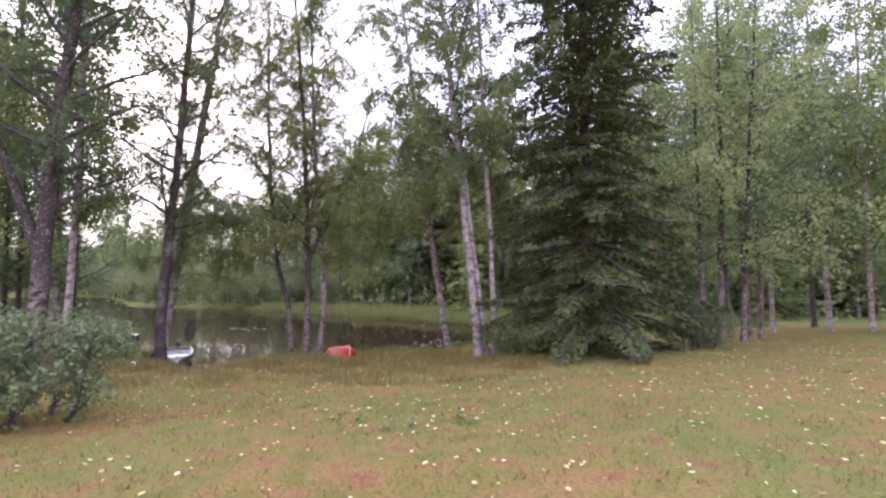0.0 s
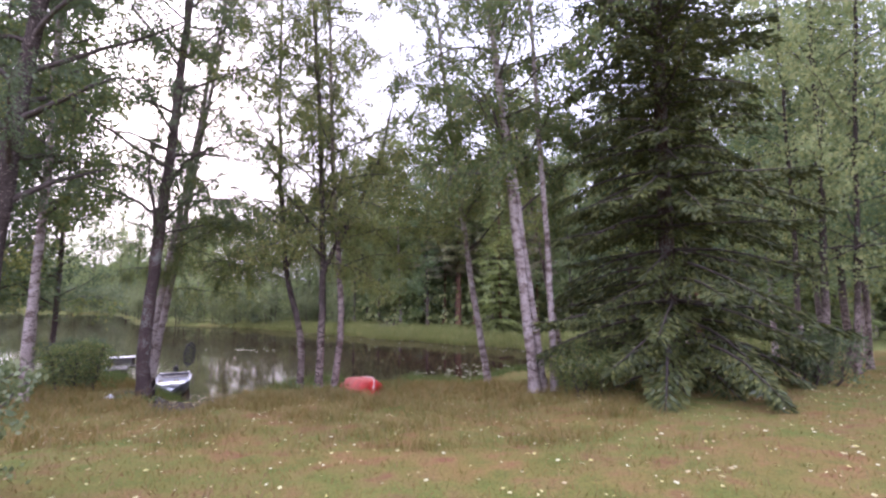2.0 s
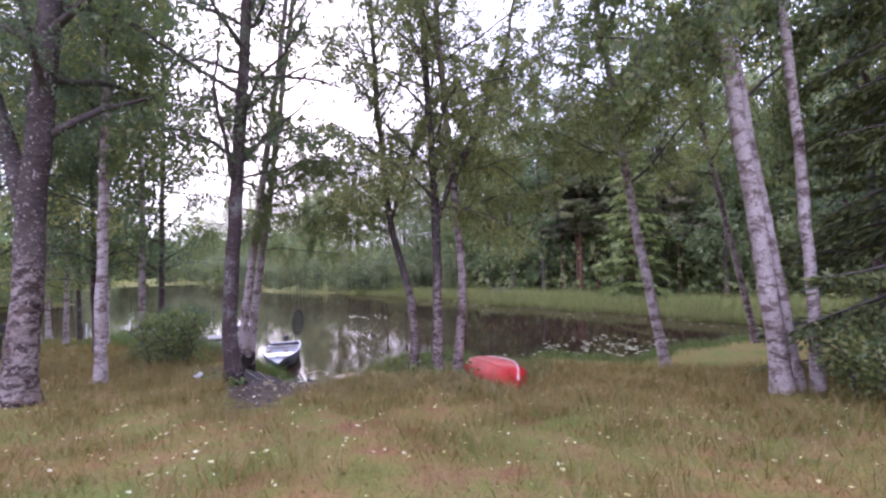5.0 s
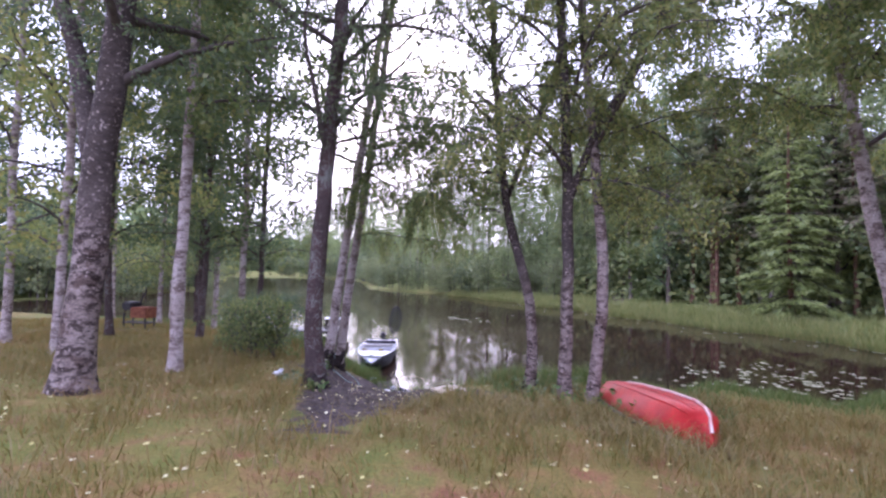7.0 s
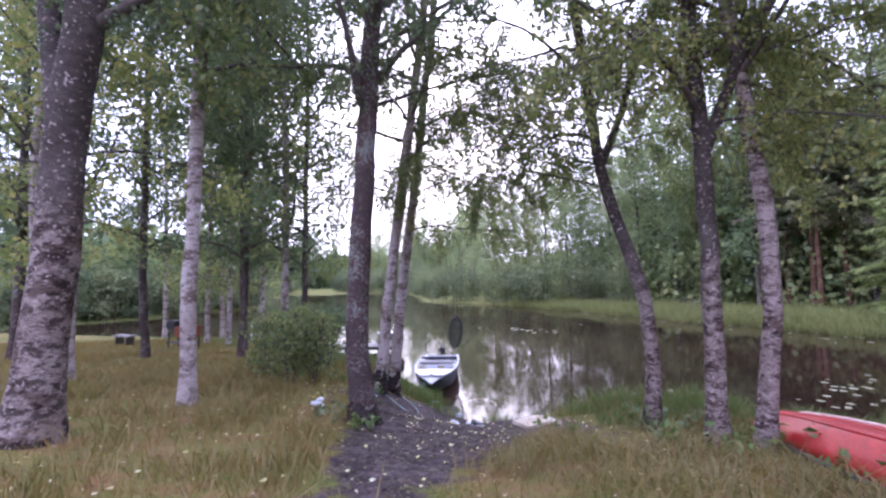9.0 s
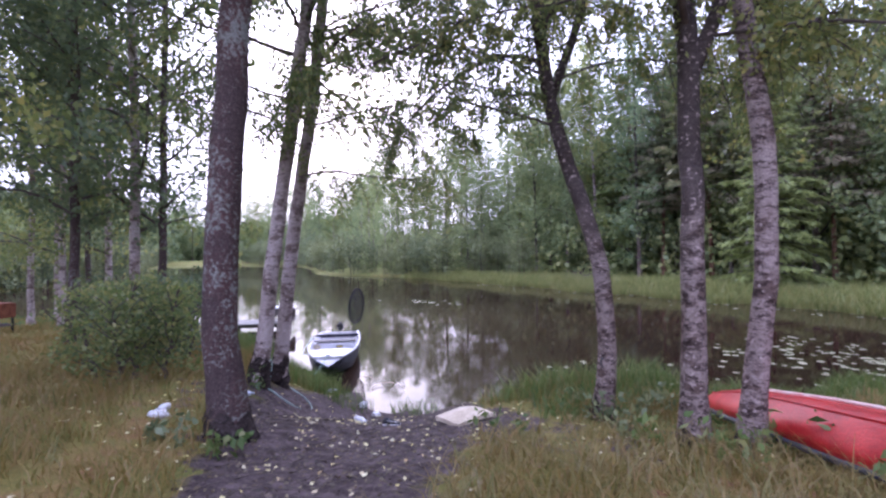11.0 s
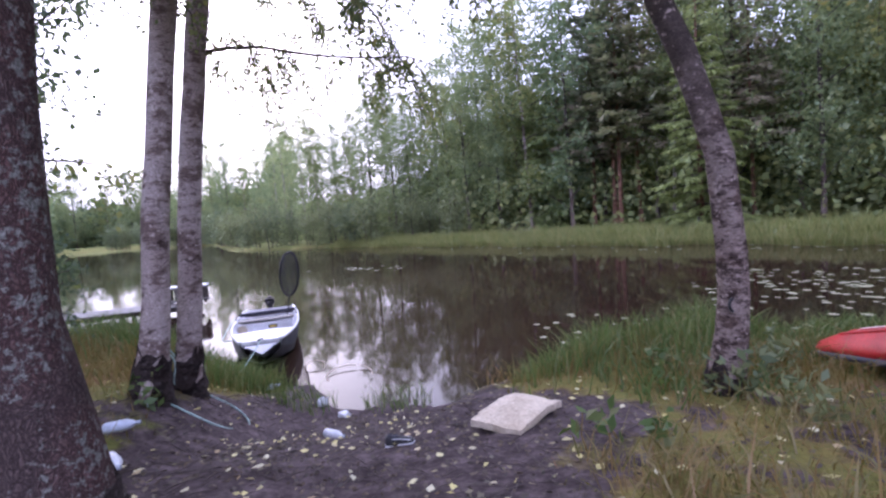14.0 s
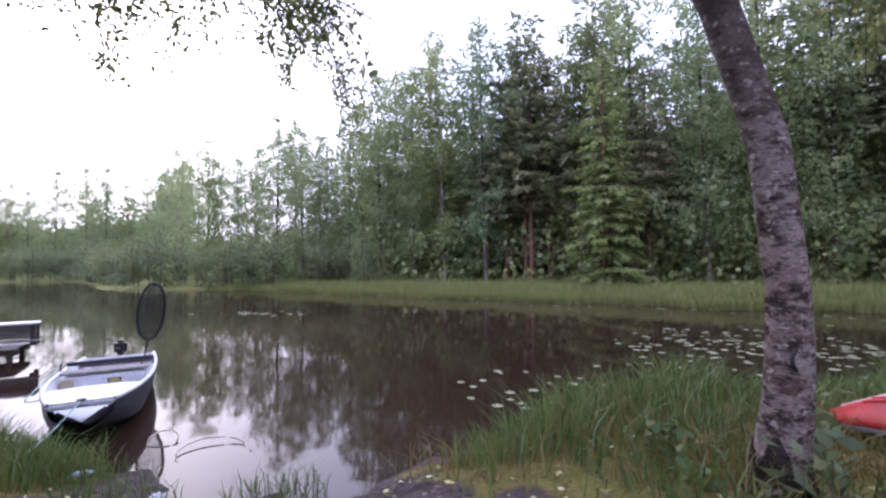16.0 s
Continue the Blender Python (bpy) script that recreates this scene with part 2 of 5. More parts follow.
MAT_LITTER = leaf_material("rotting_leaves", [(0.05, 0.035, 0.03), (0.11, 0.075, 0.055), (0.17, 0.12, 0.085), (0.08, 0.065, 0.06), (0.3, 0.24, 0.15)], 0.1, sheen=0.03)
MAT_STRAW = leaf_material("long_lawn_grass", [(0.105, 0.108, 0.026), (0.16, 0.137, 0.036), (0.215, 0.155, 0.052), (0.235, 0.15, 0.068)], 0.3, sheen=0.03)
MAT_TALL_GRASS = leaf_material("bank_grass", [(0.068, 0.118, 0.032), (0.099, 0.155, 0.040), (0.122, 0.169, 0.048), (0.190, 0.191, 0.080)], 0.3)
MAT_REED = leaf_material("marsh_grass", [(0.110, 0.145, 0.040), (0.190, 0.215, 0.060), (0.270, 0.265, 0.090), (0.330, 0.290, 0.125)], 0.3)
MAT_FALLEN = leaf_material("fallen_leaves", [(0.620, 0.560, 0.330), (0.580, 0.500, 0.200), (0.700, 0.660, 0.500), (0.400, 0.270, 0.140)], 0.2, sheen=0.04)


MAT_CANOPY = worn("shaded_foliage", (0.1, 0.135, 0.07), (0.2, 0.25, 0.12), 1.2, 0.9, 0, 1.0)


def ground_material():
    m, n, l = material("ground")
    att = n.new("ShaderNodeAttribute")
    att.attribute_name = "dirt"
    att2 = n.new("ShaderNodeAttribute")
    att2.attribute_name = "meadow"
    big = noise_node(n, l, 0.45, 4)
    mid = noise_node(n, l, 2.6, 5)
    fine = noise_node(n, l, 28.0, 6)
    grass = ramp(n, [(0.3, (0.112, 0.118, 0.03)), (0.48, (0.155, 0.132, 0.04)), (0.6, (0.185, 0.125, 0.05)), (0.72, (0.175, 0.086, 0.046))])
    l.new(mid.outputs[0], grass.inputs[0])
    tone = ramp(n, [(0.35, (0.82, 1.02, 0.85)), (0.65, (1.1, 0.98, 0.98))])
    l.new(big.outputs[0], tone.inputs[0])
    g = mix_colour(n, l, grass.outputs[0], tone.outputs[0], 1.0, "MULTIPLY")
    dirt = ramp(n, [(0.3, (0.034, 0.025, 0.024)), (0.5, (0.064, 0.048, 0.048)), (0.7, (0.115, 0.09, 0.09))])
    soil = noise_node(n, l, 7.0, 8)
    l.new(soil.outputs[0], dirt.inputs[0])
    green = ramp(n, [(0.3, (0.11, 0.145, 0.04)), (0.7, (0.2, 0.2, 0.07))])
    l.new(mid.outputs[0], green.inputs[0])
    g = mix_colour(n, l, g, green.outputs[0], att2.outputs["Fac"])
    add = n.new("ShaderNodeMath")
    add.operation = "ADD"
    l.new(att.outputs["Fac"], add.inputs[0])
    sub = n.new("ShaderNodeMath")
    sub.operation = "MULTIPLY_ADD"
    sub.inputs[1].default_value, sub.inputs[2].default_value = 1.6, -0.8
    l.new(mid.outputs[0], sub.inputs[0]), l.new(sub.outputs[0], add.inputs[1])
    edge = ramp(n, [(0.4, (0, 0, 0)), (0.6, (1, 1, 1))])
    l.new(add.outputs[0], edge.inputs[0])
    c = mix_colour(n, l, g, dirt.outputs[0], edge.outputs[0])
    sp = ramp(n, [(0.3, (0.6, 0.6, 0.6)), (0.7, (1.3, 1.3, 1.3))])
    l.new(fine.outputs[0], sp.inputs[0])
    c = mix_colour(n, l, c, sp.outputs[0], 0.8, "MULTIPLY")
    principled(n, l, c, 0.95, 0, fine.outputs[0], 0.4, 0.15, 0.03)
    return m


def water_material():
    m, n, l = material("pond_water")
    a = noise_node(n, l, 2.2, 3, (1, 1, 1))
    b = noise_node(n, l, 0.12, 2)
    c = ramp(n, [(0.3, (0.016, 0.01, 0.007)), (0.7, (0.03, 0.017, 0.011))])
    l.new(b.outputs[0], c.inputs[0])
    p = principled(n, l, c.outputs[0], 0.04, 0, a.outputs[0], 0.035, 0.4, 0.05)
    p.inputs["IOR"].default_value = 1.33
    return m


MAT_GROUND, MAT_WATER = ground_material(), water_material()


# ---- building helpers ----
def part(name, bm, mat, parent=None, label="", smooth=False):
    """One mesh object from a bmesh, under its thing."""
    me = bpy.data.meshes.new(name)
    bm.to_mesh(me)
    bm.free()
    if smooth:
        for f in me.polygons:
            f.use_smooth = True
    return mesh_part(name, me, mat, parent, label)


def mesh_part(name, me, mat, parent=None, label=""):
    me.materials.append(mat)
    ob = new(name, me)
    if parent:
        ob.parent = parent
    if label:
        tagged(ob, label)
    return ob


def raw_mesh(name, verts, faces, smooth=False):
    """Mesh from arrays in which all faces have the same number of corners."""
    verts, faces = np.asarray(verts, np.float32), np.asarray(faces, np.int32)
    me = bpy.data.meshes.new(name)
    me.vertices.add(len(verts))
    me.vertices.foreach_set("co", verts.ravel())
    k = faces.shape[1]
    me.loops.add(faces.size)
    me.loops.foreach_set("vertex_index", faces.ravel())
    me.polygons.add(len(faces))
    me.polygons.foreach_set("loop_start", np.arange(0, faces.size, k, dtype=np.int32))
    if smooth:
        me.polygons.foreach_set("use_smooth", np.ones(len(faces), bool))
    me.update(calc_edges=True)
    return me


def tube_arrays(pts, radii, sides, rng=None, rough=0.0):
    """Rings round a polyline."""
    pts, radii = np.asarray(pts, float), np.asarray(radii, float)
    d = np.gradient(pts, axis=0)
    d /= np.linalg.norm(d, axis=1)[:, None] + 1e-9
    ref = np.array([1.0, 0.0, 0.0]) if abs(d[:, 0]).mean() < 0.8 else np.array([0.0, 0.0, 1.0])
    u = np.cross(d, ref)
    u /= np.linalg.norm(u, axis=1)[:, None] + 1e-9
    v = np.cross(d, u)
    a = np.arange(sides) * 2 * np.pi / sides
    rr = radii[:, None] * np.ones((1, sides))
    if rng is not None and rough:
        rr = rr * (1 + rough * rng.normal(size=rr.shape))
    ring = pts[:, None] + rr[..., None] * (np.cos(a)[None, :, None] * u[:, None] + np.sin(a)[None, :, None] * v[:, None])
    verts = ring.reshape(-1, 3)
    i, j = np.meshgrid(np.arange(len(pts) - 1), np.arange(sides), indexing="ij")
    q = np.stack([i * sides + j, i * sides + (j + 1) % sides, (i + 1) * sides + (j + 1) % sides, (i + 1) * sides + j], -1).reshape(-1, 4)
    return verts, q


def grid_mesh(name, P, smooth_it=True):
    """A mesh from a grid of points (rows, columns, 3)."""
    r, c = P.shape[:2]
    i, j = np.meshgrid(np.arange(r - 1), np.arange(c - 1), indexing="ij")
    q = np.stack([i * c + j, i * c + j + 1, (i + 1) * c + j + 1, (i + 1) * c + j], -1).reshape(-1, 4)
    return raw_mesh(name, P.reshape(-1, 3), q, smooth_it)


class Arrays:
    """Collects pieces of quads into one mesh."""

    def __init__(self):
        self.v, self.f, self.n = [], [], 0

    def add(self, v, f):
        self.v.append(v)
        self.f.append(np.asarray(f) + self.n)
        self.n += len(v)

    def mesh(self, name, smooth=False):
        return raw_mesh(name, np.concatenate(self.v), np.concatenate(self.f), smooth)


def leaf_arrays(centres, size, rng, droop=0.5, slim=0.62):
    """One folded, pointed leaf per centre."""
    n = len(centres)
    axis = rng.normal(size=(n, 3))
    axis[:, 2] -= droop * 1.5
    axis /= np.linalg.norm(axis, axis=1)[:, None]
    side = np.cross(axis, rng.normal(size=(n, 3)))
    side /= np.linalg.norm(side, axis=1)[:, None] + 1e-9
    up = np.cross(axis, side)
    s = (size * rng.uniform(0.65, 1.3, n))[:, None]
    tip, base = centres + axis * s * 0.5, centres - axis * s * 0.5
    wob = up * s * rng.uniform(0.05, 0.22, (n, 1))
    left, right = centres + side * s * slim * 0.5 + wob, centres - side * s * slim * 0.5 + wob
    v = np.stack([base, right, tip, left], 1).reshape(-1, 3)
    return v, np.arange(4 * n).reshape(n, 4)


def curve_pts(p0, direction, length, rng, n=6, droop=0.0, wander=0.12, lift=0.0):
    p, d = np.array(p0, float), np.array(direction, float)
    d /= np.linalg.norm(d)
    out = [p.copy()]
    for k in range(n):
        d = d + rng.normal(size=3) * wander + np.array([0, 0, lift - droop * (k + 1) / n])
        d /= np.linalg.norm(d)
        p = p + d * length / n
        out.append(p.copy())
    return np.array(out)


# ---- the lie of the land ----
NEAR_X = np.array([-400, -60, -40, -30, -24, -20, -16, -13, -11.5, -10, -8.6, -7.9, -6, -3, 0, 3.5, 7, 12, 20, 60, 400.0])
NEAR_Y = np.array([12, 12, 17, 23, 25, 22.5, 20.6, 20.2, 19.5, 18.95, 18.85, 19.4, 20.1, 20.6, 21.6, 25.5, 28, 29.5, 30, 33, 33.0])
FAR_X = np.array([-400, -140, -75, -52, -45, -30, -22, -14, -7, 0, 4, 8, 14, 20, 60, 400.0])
FAR_Y = np.array([130, 112, 96, 72, 63, 60, 55, 49.5, 44.5, 40, 37, 34.5, 33, 33, 35.5, 35.5])


def smooth(a, b, x):
    t = np.clip((x - a) / (b - a), 0, 1)
    return t * t * (3 - 2 * t)


BANK_Y, BANK_X = np.array([-50, 30, 45, 60, 90, 130.0]), np.array([-50, -52, -58, -80, -118, -150.0])


def near_shore(x):
    return np.interp(x, NEAR_X, NEAR_Y) + 0.18 * np.sin(x * 2.1) + 0.12 * np.sin(x * 4.7 + 1)


def far_shore(x):
    return np.interp(x, FAR_X, FAR_Y) + 0.5 * np.sin(x * 0.9) + 0.3 * np.sin(x * 2.3 + 1)


def height(x, y):
    """Ground height; the water stands at 0."""
    x, y = np.asarray(x, float), np.asarray(y, float)
    land = 2.75 - 0.088 * np.clip(y, -12, 40) + np.where(x > 0, 0.035, 0.015) * np.clip(x, -60, 40)
    land = np.maximum(land, 0.32)
    land = land - 0.4 * np.exp(-((x + 8.3) ** 2) / 3.0 - ((y - 16.6) ** 2) / 7.0)
    land = land - 0.22 * np.exp(-((x + 5.0) ** 2) / 5.0 - ((y - 17.3) ** 2) / 5.0)
    land = land - 0.17 * np.exp(-((x + 4.3) ** 2) / 2.0 - ((y - 18.5) ** 2) / 1.5)
    land = land - 0.28 * np.exp(-((x - 0.6) ** 2) / 8.0 - ((y - 19.0) ** 2) / 3.0)
    land = land + 0.025 * np.sin(x * 1.3 + y * 0.7) * np.sin(y * 1.1 - x * 0.4)
    dn = y - near_shore(x)
    df = np.minimum(far_shore(x) - y, (x - np.interp(y, BANK_Y, BANK_X)) * 0.9)
    beach = np.exp(-((x + 9.8) ** 2) / 4.5)
    reach = 1.3 + 2.4 * beach
    near = land * (1 - smooth(-reach, 0.15, dn)) - 0.8 * smooth(-0.1, 3.0, dn)
    far_land = 0.3 + 0.06 * np.clip(-df, 0, 14) + 0.012 * np.clip(-df - 14, 0, 100)
    far = far_land * smooth(0.0, 1.5, -df) - 0.8 * smooth(0.0, 3.0, df)
    return np.where((dn < 0.5 * (far_shore(x) - near_shore(x))) & (x > -49), near, far)


def h1(x, y):
    return float(height(x, y))


def graded(lo, hi, step, far, n):
    inner = np.arange(lo, hi + step / 2, step)
    g = np.geomspace(step, far, n)
    return np.concatenate([(lo - g)[::-1], inner, hi + g])


gx, gy = graded(-27, 22, 0.3, 1600, 34), graded(-9, 48, 0.3, 1600, 34)
X, Y = np.meshgrid(gx, gy, indexing="ij")
Z = height(X, Y)
rs = np.random.RandomState(3)
Z = Z + np.where((X > -27) & (X < 22) & (Y > -9) & (Y < 48), rs.normal(size=Z.shape) * 0.012, 0)
ii, jj = np.meshgrid(np.arange(len(gx) - 1), np.arange(len(gy) - 1), indexing="ij")
idx = lambda a, b: a * len(gy) + b
ground_mesh = raw_mesh("ground", np.stack([X, Y, Z], -1).reshape(-1, 3), np.stack([idx(ii, jj), idx(ii + 1, jj), idx(ii + 1, jj + 1), idx(ii, jj + 1)], -1).reshape(-1, 4), True)


def dirt_amount(x, y):
    line_x = np.interp(y, [8, 11, 13, 15, 17, 19.5], [-5.2, -6.1, -7.2, -8.3, -9.1, -9.6])
    half = np.interp(y, [8, 11, 13, 15, 17, 19.5], [0.0, 0.3, 0.6, 1.3, 1.7, 1.2])
    d = 1 - smooth(half * 0.6, half * 1.5 + 0.05, np.abs(x - line_x))
    d = d * smooth(10.5, 13.8, y)
    d = np.maximum(d, 0.85 * np.exp(-((x + 7.1) ** 2) / 1.2 - ((y - 16.6) ** 2) / 0.9))
    d = np.maximum(d, 0.62 * np.exp(-((x + 5.3) ** 2) / 1.2 - ((y - 16.8) ** 2) / 0.3))
    d = np.maximum(d, 0.5 * np.exp(-((x + 5.9) ** 2) / 1.6 - ((y - 15.9) ** 2) / 0.7))
    d = np.maximum(d, 0.6 * np.exp(-((x + 10.5) ** 2) / 0.9 - ((y - 16.2) ** 2) / 1.6))
    d = np.maximum(d, 0.45 * np.exp(-((x + 21.5) ** 2) / 4.0 - ((y - 17.6) ** 2) / 2.0))
    return np.maximum(d, smooth(-0.5, 0.1, y - near_shore(x)) * (y < far_shore(x) - 2.5) * (x > -48))


def meadow_amount(x, y):
    far = np.maximum((y > far_shore(x) - 1) * np.interp(x, [-40, -25], [0.85, 1.0]), (x < np.interp(y, BANK_Y, BANK_X) + 1) * 0.9)
    return np.maximum(far, 0.9 * np.exp(-((x + 25) ** 2) / 20 - ((y - 22.5) ** 2) / 8))


for nm, fn in (("dirt", dirt_amount), ("meadow", meadow_amount)):
    at = ground_mesh.attributes.new(nm, "FLOAT", "POINT")
    at.data.foreach_set("value", fn(X, Y).ravel().astype(np.float32))
tagged(mesh_part("ground", ground_mesh, MAT_GROUND), "sloping lawn of worn autumn grass with bare soil at the water", "ground", kind="structure")

wm = raw_mesh("water", [(-600, 8, 0), (500, 8, 0), (500, 180, 0), (-600, 180, 0)], [(0, 1, 2, 3)])
tagged(mesh_part("water", wm, MAT_WATER), "still dark brown pond reflecting trees and white sky", "water", kind="structure")


# ---- trees ----
def broadleaf(name, label, height_m, dia, lean=(0, 0), bow=(0, 0), fork=0.0, fork_turn=0, first=0.3, spread=2.2, leaves=9000, leaf=0.085, limbs=22,
              bark=None, foliage=None, seed=1, weep=0.5, stems=((0, 0),), group="", category="tree", sides=10, rise=0.75, twig=0.75, fine=True, line=None, collar=0.0, boughs=()):
    """A tree at the origin: tapered trunk(s), limbs and a loose crown of separate leaves."""
    rng = np.random.RandomState(seed)
    root = tagged(new(name), label, category, group)
    wood, crown = Arrays(), []
    for si, (sx, sy) in enumerate(stems):
        hs = height_m * (1 if si == 0 else rng.uniform(0.8, 0.95))
        ds = dia * (1 if si == 0 else 0.75)
        s = np.linspace(0, 1, 34) ** 1.25
        axis = np.stack([sx + (lean[0] + sx * 0.6) * s + bow[0] * np.sin(np.pi * s * 1.3), sy + (lean[1] + sy * 0.6) * s + bow[1] * np.sin(np.pi * s * 1.3), hs * s - 0.12 * (s == 0)], -1)
        if line:
            ls = np.array(line)
            axis = np.stack([np.interp(hs * s, ls[:, 2], ls[:, 0]) + sx, np.interp(hs * s, ls[:, 2], ls[:, 1]) + sy, hs * s - 0.12 * (s == 0)], -1)
        axis[2:, :2] += np.cumsum(rng.normal(size=(32, 2)) * 0.012, axis=0)
        r = ds / 2 * (1 - s) ** 0.75 * 0.95 + 0.012 + ds * 0.28 * np.exp(-s * hs / 0.22)
        v, f = tube_arrays(axis, r, sides, rng, 0.03)
        mesh_part("trunk", Arrays_mesh("trunk", v, f), bark, root)
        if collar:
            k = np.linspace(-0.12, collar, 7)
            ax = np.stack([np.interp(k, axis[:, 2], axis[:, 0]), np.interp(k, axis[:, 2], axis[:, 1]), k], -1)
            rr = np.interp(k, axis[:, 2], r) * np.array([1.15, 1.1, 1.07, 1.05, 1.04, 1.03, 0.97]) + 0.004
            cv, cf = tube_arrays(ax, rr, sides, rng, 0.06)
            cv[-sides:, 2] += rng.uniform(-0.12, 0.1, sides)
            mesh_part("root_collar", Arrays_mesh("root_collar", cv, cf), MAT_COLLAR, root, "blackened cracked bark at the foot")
        starts = []
        for k in range(limbs):
            q = first + (1 - first) * ((k + rng.uniform(0, 1)) / limbs) ** 0.9
            q = min(q, 0.97)
            p = np.array([np.interp(q, s, axis[:, i]) for i in range(3)])
            ang = k * 2.4 + rng.uniform(-0.5, 0.5) + seed
            shape = np.sin(np.pi * min(1, (q - first) / (1 - first) * 0.8 + 0.22)) ** 0.7
            starts.append((p, ang, spread * shape * rng.uniform(0.7, 1.2), np.interp(q, s, r) * 0.45))
        if fork:
            p = np.array([np.interp(fork, s, axis[:, i]) for i in range(3)])
            starts.append((p, radians(fork_turn), height_m * 0.55, np.interp(fork, s, r) * 0.75))
        low = [(np.array([np.interp(bh, axis[:, 2], axis[:, i]) for i in range(3)]), radians(az), bl, np.interp(bh, axis[:, 2], r) * 0.22) for bh, az, bl in (boughs if si == 0 else ())]
        for bi, (p, ang, length, rad) in enumerate(starts + low):
            forked = bool(fork) and bi == len(starts) - 1
            d = (np.cos(ang) * (0.35 if forked else 1), np.sin(ang) * (0.35 if forked else 1), 1.0 if forked else rise * rng.uniform(0.4, 1.3))
            hang = bi >= len(starts)
            if hang:
                d = (np.cos(ang), np.sin(ang), 0.22)
            pts = curve_pts(p, d, length, rng, 8, 0.0 if forked else 0.16 if hang else 0.22 * weep, 0.13, 0.02)
            rad = max(rad, 0.01)
            v, f = tube_arrays(pts, np.linspace(rad, 0.006, len(pts)), 5 if fine else 3)
            if forked:
                mesh_part("limb", Arrays_mesh("limb", *tube_arrays(pts, np.linspace(rad, 0.012, len(pts)), 10)), bark, root)
            else:
                wood.add(v, f)
            nt = max(5, int(length * (16 if bi >= len(starts) else 8)))
            for _ in range(nt):
                k = rng.randint(1 if not forked else 3, len(pts))
                td = rng.normal(size=3) * 0.8 + (pts[k] - pts[k - 1]) / (np.linalg.norm(pts[k] - pts[k - 1]) + 1e-9) * 0.7
                td[2] -= weep * 0.8
                tl = rng.uniform(0.35, 1.0) * twig * (1 + 0.25 * length / 2.2)
                tp = curve_pts(pts[k] + (pts[k - 1] - pts[k]) * rng.uniform(0, 1), td, tl, rng, 4, weep * 0.9, 0.2)
                if fine:
                    v, f = tube_arrays(tp[::2], np.linspace(0.006, 0.003, 3), 3)
                    wood.add(v, f)
                crown.append(tp)
    tagged(mesh_part("branchwork", wood.mesh("branchwork", True), MAT_TWIG, root), kind="stuff")
    crown = np.array(crown)
    pick = rng.randint(0, len(crown), leaves)
    t = rng.uniform(0.15, 1, leaves) * 4
    k = np.minimum(t.astype(int), 3)
    fr = (t - k)[:, None]
    c = crown[pick, k] * (1 - fr) + crown[pick, k + 1] * fr + rng.normal(size=(leaves, 3)) * leaf * 0.9
    v, f = leaf_arrays(c, leaf, rng, weep)
    tagged(mesh_part("crown", raw_mesh("crown", v, f), foliage, root), kind="stuff")
    return root


def Arrays_mesh(name, v, f):
    return raw_mesh(name, v, f, True)


